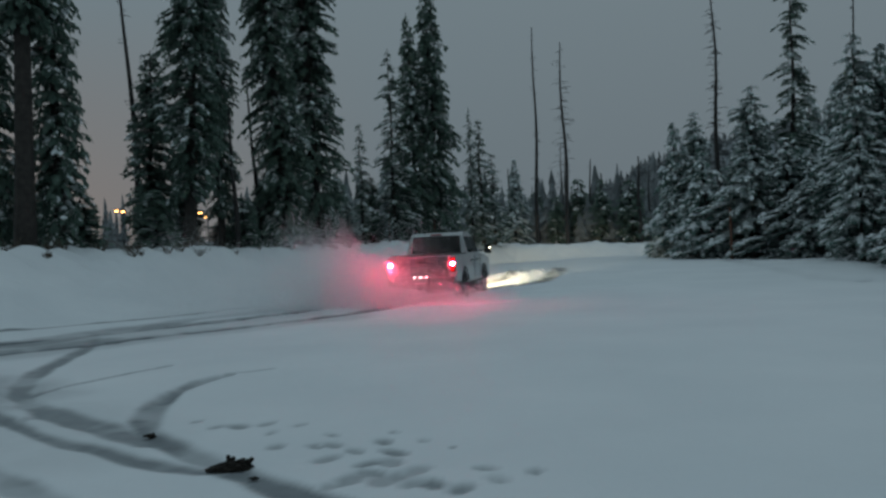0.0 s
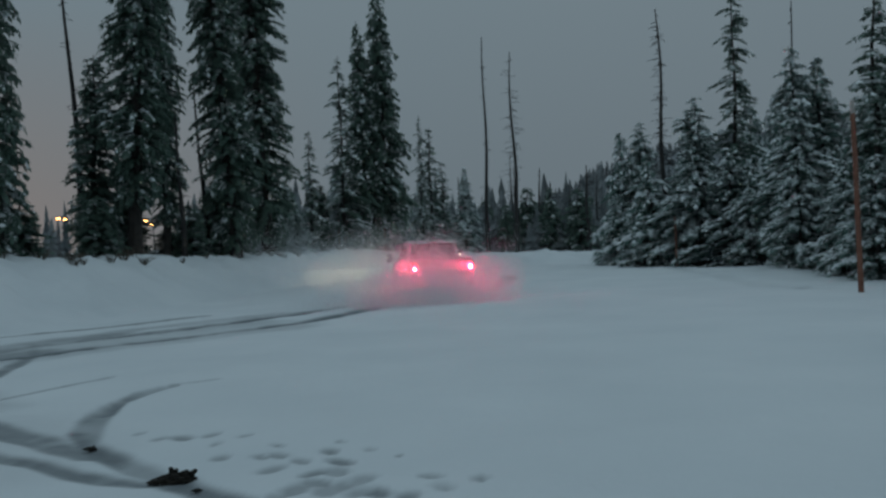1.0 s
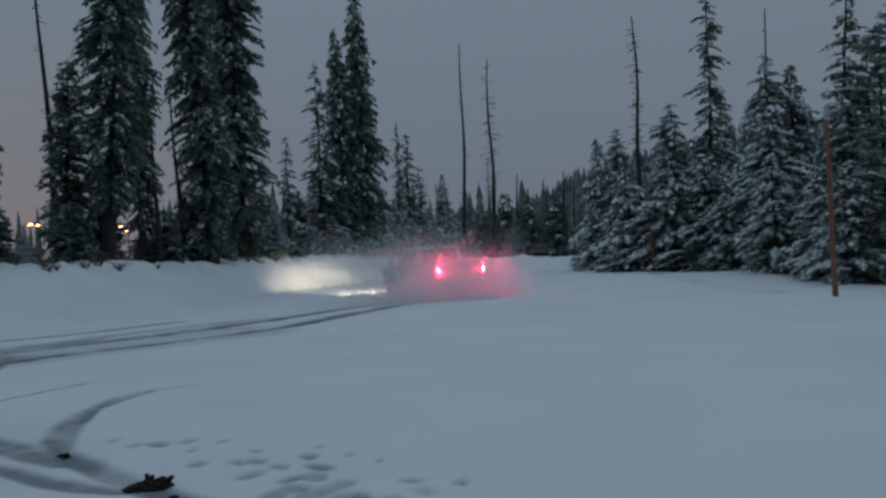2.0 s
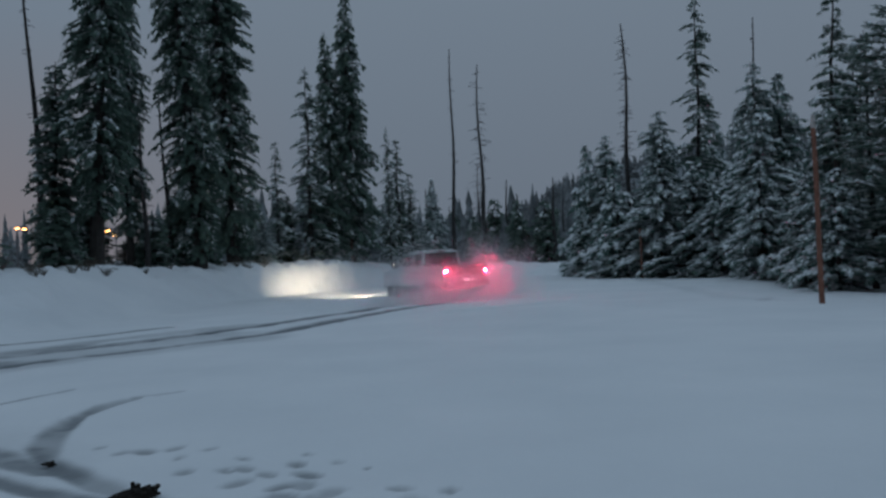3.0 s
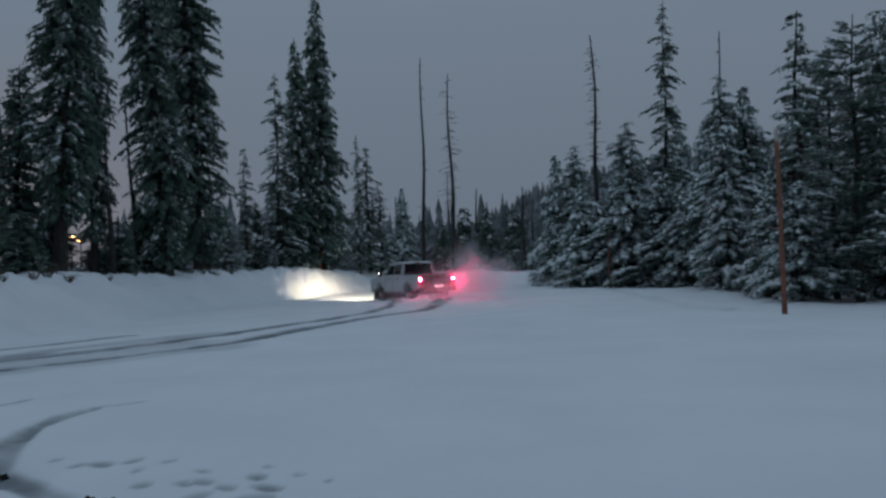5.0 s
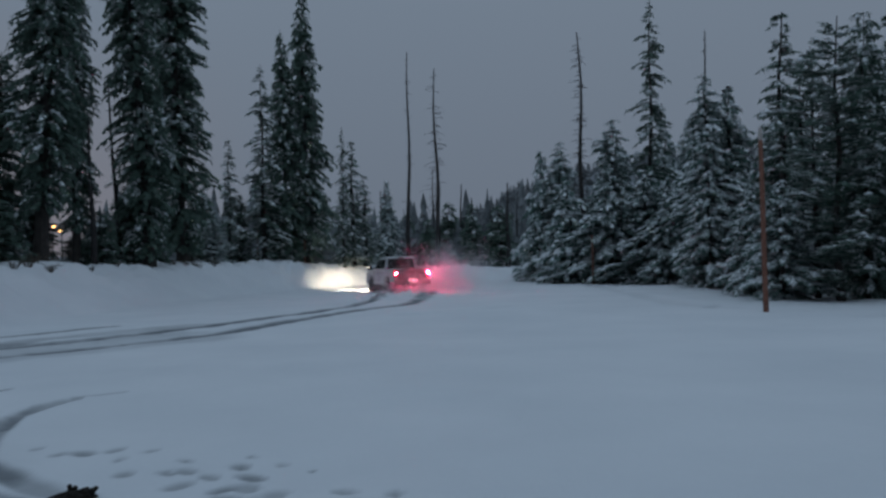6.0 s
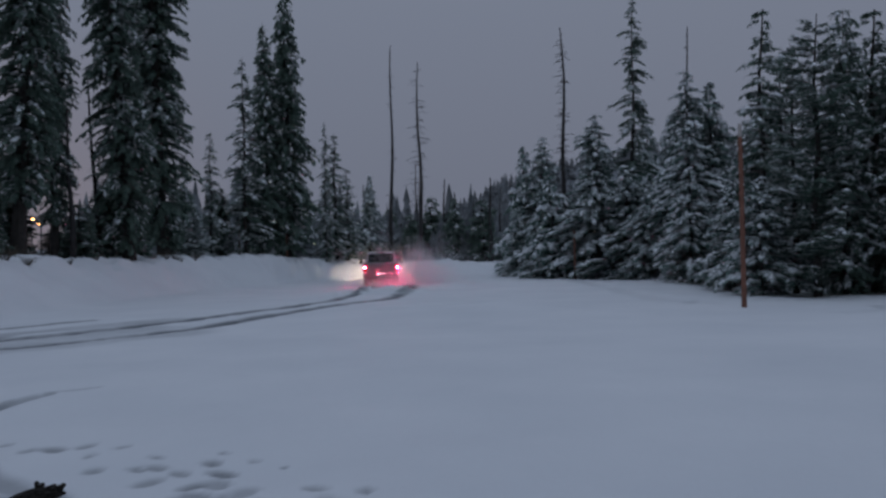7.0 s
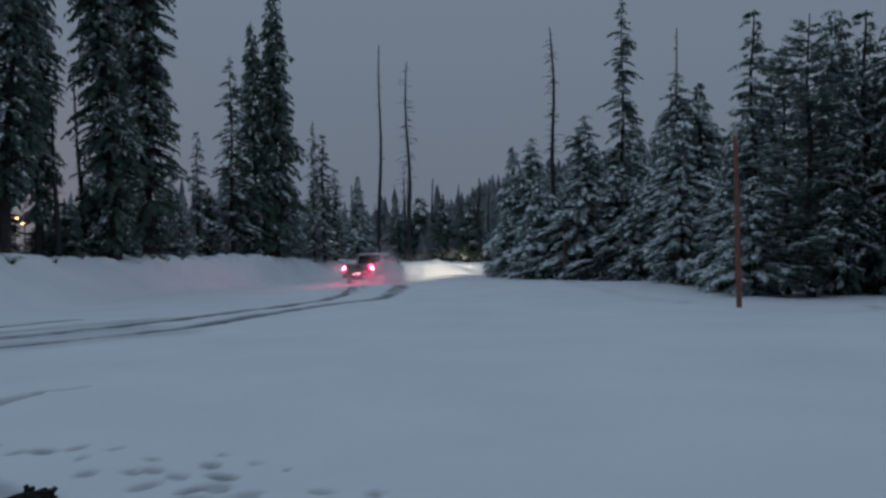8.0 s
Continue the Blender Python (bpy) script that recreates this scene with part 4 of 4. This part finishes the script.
    for x, y in ((-0.86, -1.75), (0.86, -1.75), (-0.86, 1.70), (0.86, 1.70)):
        wheels.append((wheel(truck, x), x, y))
    return truck, wheels


TRUCK, WHEELS = pickup()

# seconds, x, y, heading to the left, steering
DRIVE = [
    (0.0, 0.00, 25.9, -12.0, -4), (0.5, 0.60, 26.9, -5.0, -10), (1.0, 1.22, 28.6, 6.0, -16), (1.5, 1.85, 30.5, 13.5, -20), (2.2, 2.42, 32.8, 18.5, -24),
    (3.0, 3.02, 35.1, 21.5, -26), (3.7, 3.45, 37.6, 23.0, -26), (4.5, 3.88, 40.4, 22.6, -24), (5.2, 4.22, 42.9, 17.5, -20), (6.0, 4.57, 45.7, 10.2, -16),
    (6.5, 4.82, 47.5, 2.5, -14), (7.0, 5.09, 49.3, -6.0, -10), (7.5, 5.42, 51.2, -15.1, -4), (8.0, 5.78, 52.9, -25.9, 0),
]


# ---- snow dust thrown up by the wheels: loose grains in drifting clouds ----
def dust(length, width, high, count, seed, size=0.0072, low=0.0):
    """Grains thinning outwards and upwards, as one cloud."""
    rng = np.random.default_rng(seed)
    a = np.clip(rng.normal(size=(count, 3)), -2.1, 2.1) * rng.uniform(0.75, 1.0, (count, 1))
    p = np.empty((count, 3))
    p[:, 0], p[:, 1] = a[:, 0] * length * 0.33, a[:, 1] * width * 0.33
    curl = np.sin(p[:, 0] * 1.9 + seed) * 0.22 + np.sin(p[:, 0] * 4.3 + p[:, 1] * 2 + seed) * 0.12
    p[:, 2] = low - 0.35 + np.abs(a[:, 2] + 0.25) * (high + 0.35) * 0.44 * (1 + curl)
    flake = np.array([(1, 0, 0.1), (-0.6, 0.9, 0), (-0.5, -0.9, -0.1)])
    s = size * rng.uniform(0.6, 1.4, (count, 1, 1))
    q, _ = np.linalg.qr(rng.normal(size=(64, 3, 3)))
    v = (flake @ q[rng.integers(0, 64, count)]) * s + p[:, None, :]
    f = np.arange(count * 3).reshape(-1, 3)
    me = bpy.data.meshes.new("snow_dust")
    me.vertices.add(count * 3)
    me.vertices.foreach_set("co", v.reshape(-1))
    me.loops.add(f.size)
    me.loops.foreach_set("vertex_index", f.ravel())
    me.polygons.add(len(f))
    me.polygons.foreach_set("loop_start", np.arange(0, f.size, 3))
    me.materials.append(GRAINS)
    me.update(calc_edges=True)
    ob = new("snow_dust", me)
    return tagged(ob, "drifting cloud of fine snow thrown up by the wheels", "snow dust", "snow clouds", "stuff")


# length, width, height, grains, seed, grain size, lift; rows of seconds, x, y, z, turn
CLOUDS = [
    (6.5, 2.6, 1.8, 180000, 1, 0.0074, 0.0, [(0, -4.2, 22.6, 0.3, 8), (0.8, -0.7, 24.3, 0.1, 12), (1.7, 1.6, 27.0, 0.3, 18), (2.8, 1.6, 30.4, -0.15, 25), (4.5, 2.2, 33, -1.4, 25), (8, 2.4, 34, -1.8, 25)]),
    (3.8, 2.2, 1.2, 235000, 2, 0.0078, 0.0, [(0, -1.3, 22.2, -0.55, 0), (0.5, 0.4, 23.1, -0.1, 0), (1.0, 1.2, 24.7, 0.2, 0), (1.5, 2.0, 26.8, 0.2, 5), (3.0, 3.6, 31.6, -0.25, 15), (4.5, 5.2, 37.0, -0.65, 15), (6.0, 5.4, 42.2, -0.85, 5), (8, 5.3, 48.4, -1.0, -10)]),
    (2.8, 1.8, 1.8, 230000, 3, 0.0068, 0.0, [(0, -2.5, 22.7, 0.1, 0), (0.5, -0.4, 23.4, 0.0, 0), (1.0, 1.9, 25.2, -0.05, 0), (1.5, 2.9, 26.7, -0.05, 0), (3.0, 5.2, 32.8, 0.4, 10), (3.5, 6.1, 34.7, 0.5, 10), (4.5, 7.1, 38.3, 0.6, 10), (6.0, 7.3, 43.2, 0.4, 0), (7.0, 7.3, 46.5, 0.3, 0), (8, 6.5, 49.7, 0.0, 0)]),
    (7.0, 4.0, 2.3, 170000, 5, 0.0056, 0.0, [(0, -5.0, 21.4, -0.8, 0), (1.0, 0.7, 24.6, -0.4, 0), (1.5, 2.0, 26.2, -0.15, 0), (3.0, 4.0, 31.0, -0.35, 0), (4.5, 6.6, 36.2, -0.4, 0), (6.0, 7.0, 41.8, -0.05, 0), (7.0, 6.9, 45.4, -0.1, 0), (8.0, 4.8, 48.4, -0.85, 0)]),
    (2.4, 1.6, 1.0, 85000, 4, 0.0078, 0.0, [(0, 0.35, 22.5, -0.2, -10), (0.5, -0.3, 24.5, 0, -5), (1.0, 0.6, 26.4, 0, 0), (1.5, 1.7, 28.4, 0, 10), (3.0, 3.4, 32.8, -0.1, 20), (4.5, 4.8, 38.3, -0.25, 20), (6.0, 5.0, 43.4, -0.15, 10), (7.0, 5.0, 46.8, -0.3, -5), (8, 4.7, 50.0, -0.6, -25)]),
    (5.0, 2.2, 1.0, 90000, 6, 0.006, 1.5, [(0, -4.7, 23.2, -0.7, 5), (0.5, -2.9, 24.2, -0.4, 5), (1.0, -1.3, 25.4, -0.05, 10), (1.5, -0.2, 27.0, 0.1, 15), (3.0, 1.4, 31.0, -0.5, 20), (4.5, 2.4, 34, -2.4, 20), (8, 3, 36, -3.2, 20)]),
]


def motions():
    walk(TRUCK, [(t, pose(x, y, on_ground(x, y) - 0.04, 0, 0, h)) for t, x, y, h, _ in DRIVE])
    ts = [r[0] for r in DRIVE]
    for ob, x, y in WHEELS:
        rows, spin = [], 0.0
        for i in range(81):
            t = i * 0.1
            steer = float(np.interp(t, ts, [r[4] * 0.35 for r in DRIVE])) if y > 0 else 0.0
            rows.append((t, pose(x, y, 0.40, -spin, 0, steer)))
            spin += 52 if y > 0 else 76
        walk(ob, rows)
    for length, width, high, count, seed, size, low, rows in CLOUDS:
        ob = dust(length, width, high, count, seed, size, low)
        walk(ob, [(t, pose(x, y, z, 0, 0, turn)) for t, x, y, z, turn in rows])


motions()
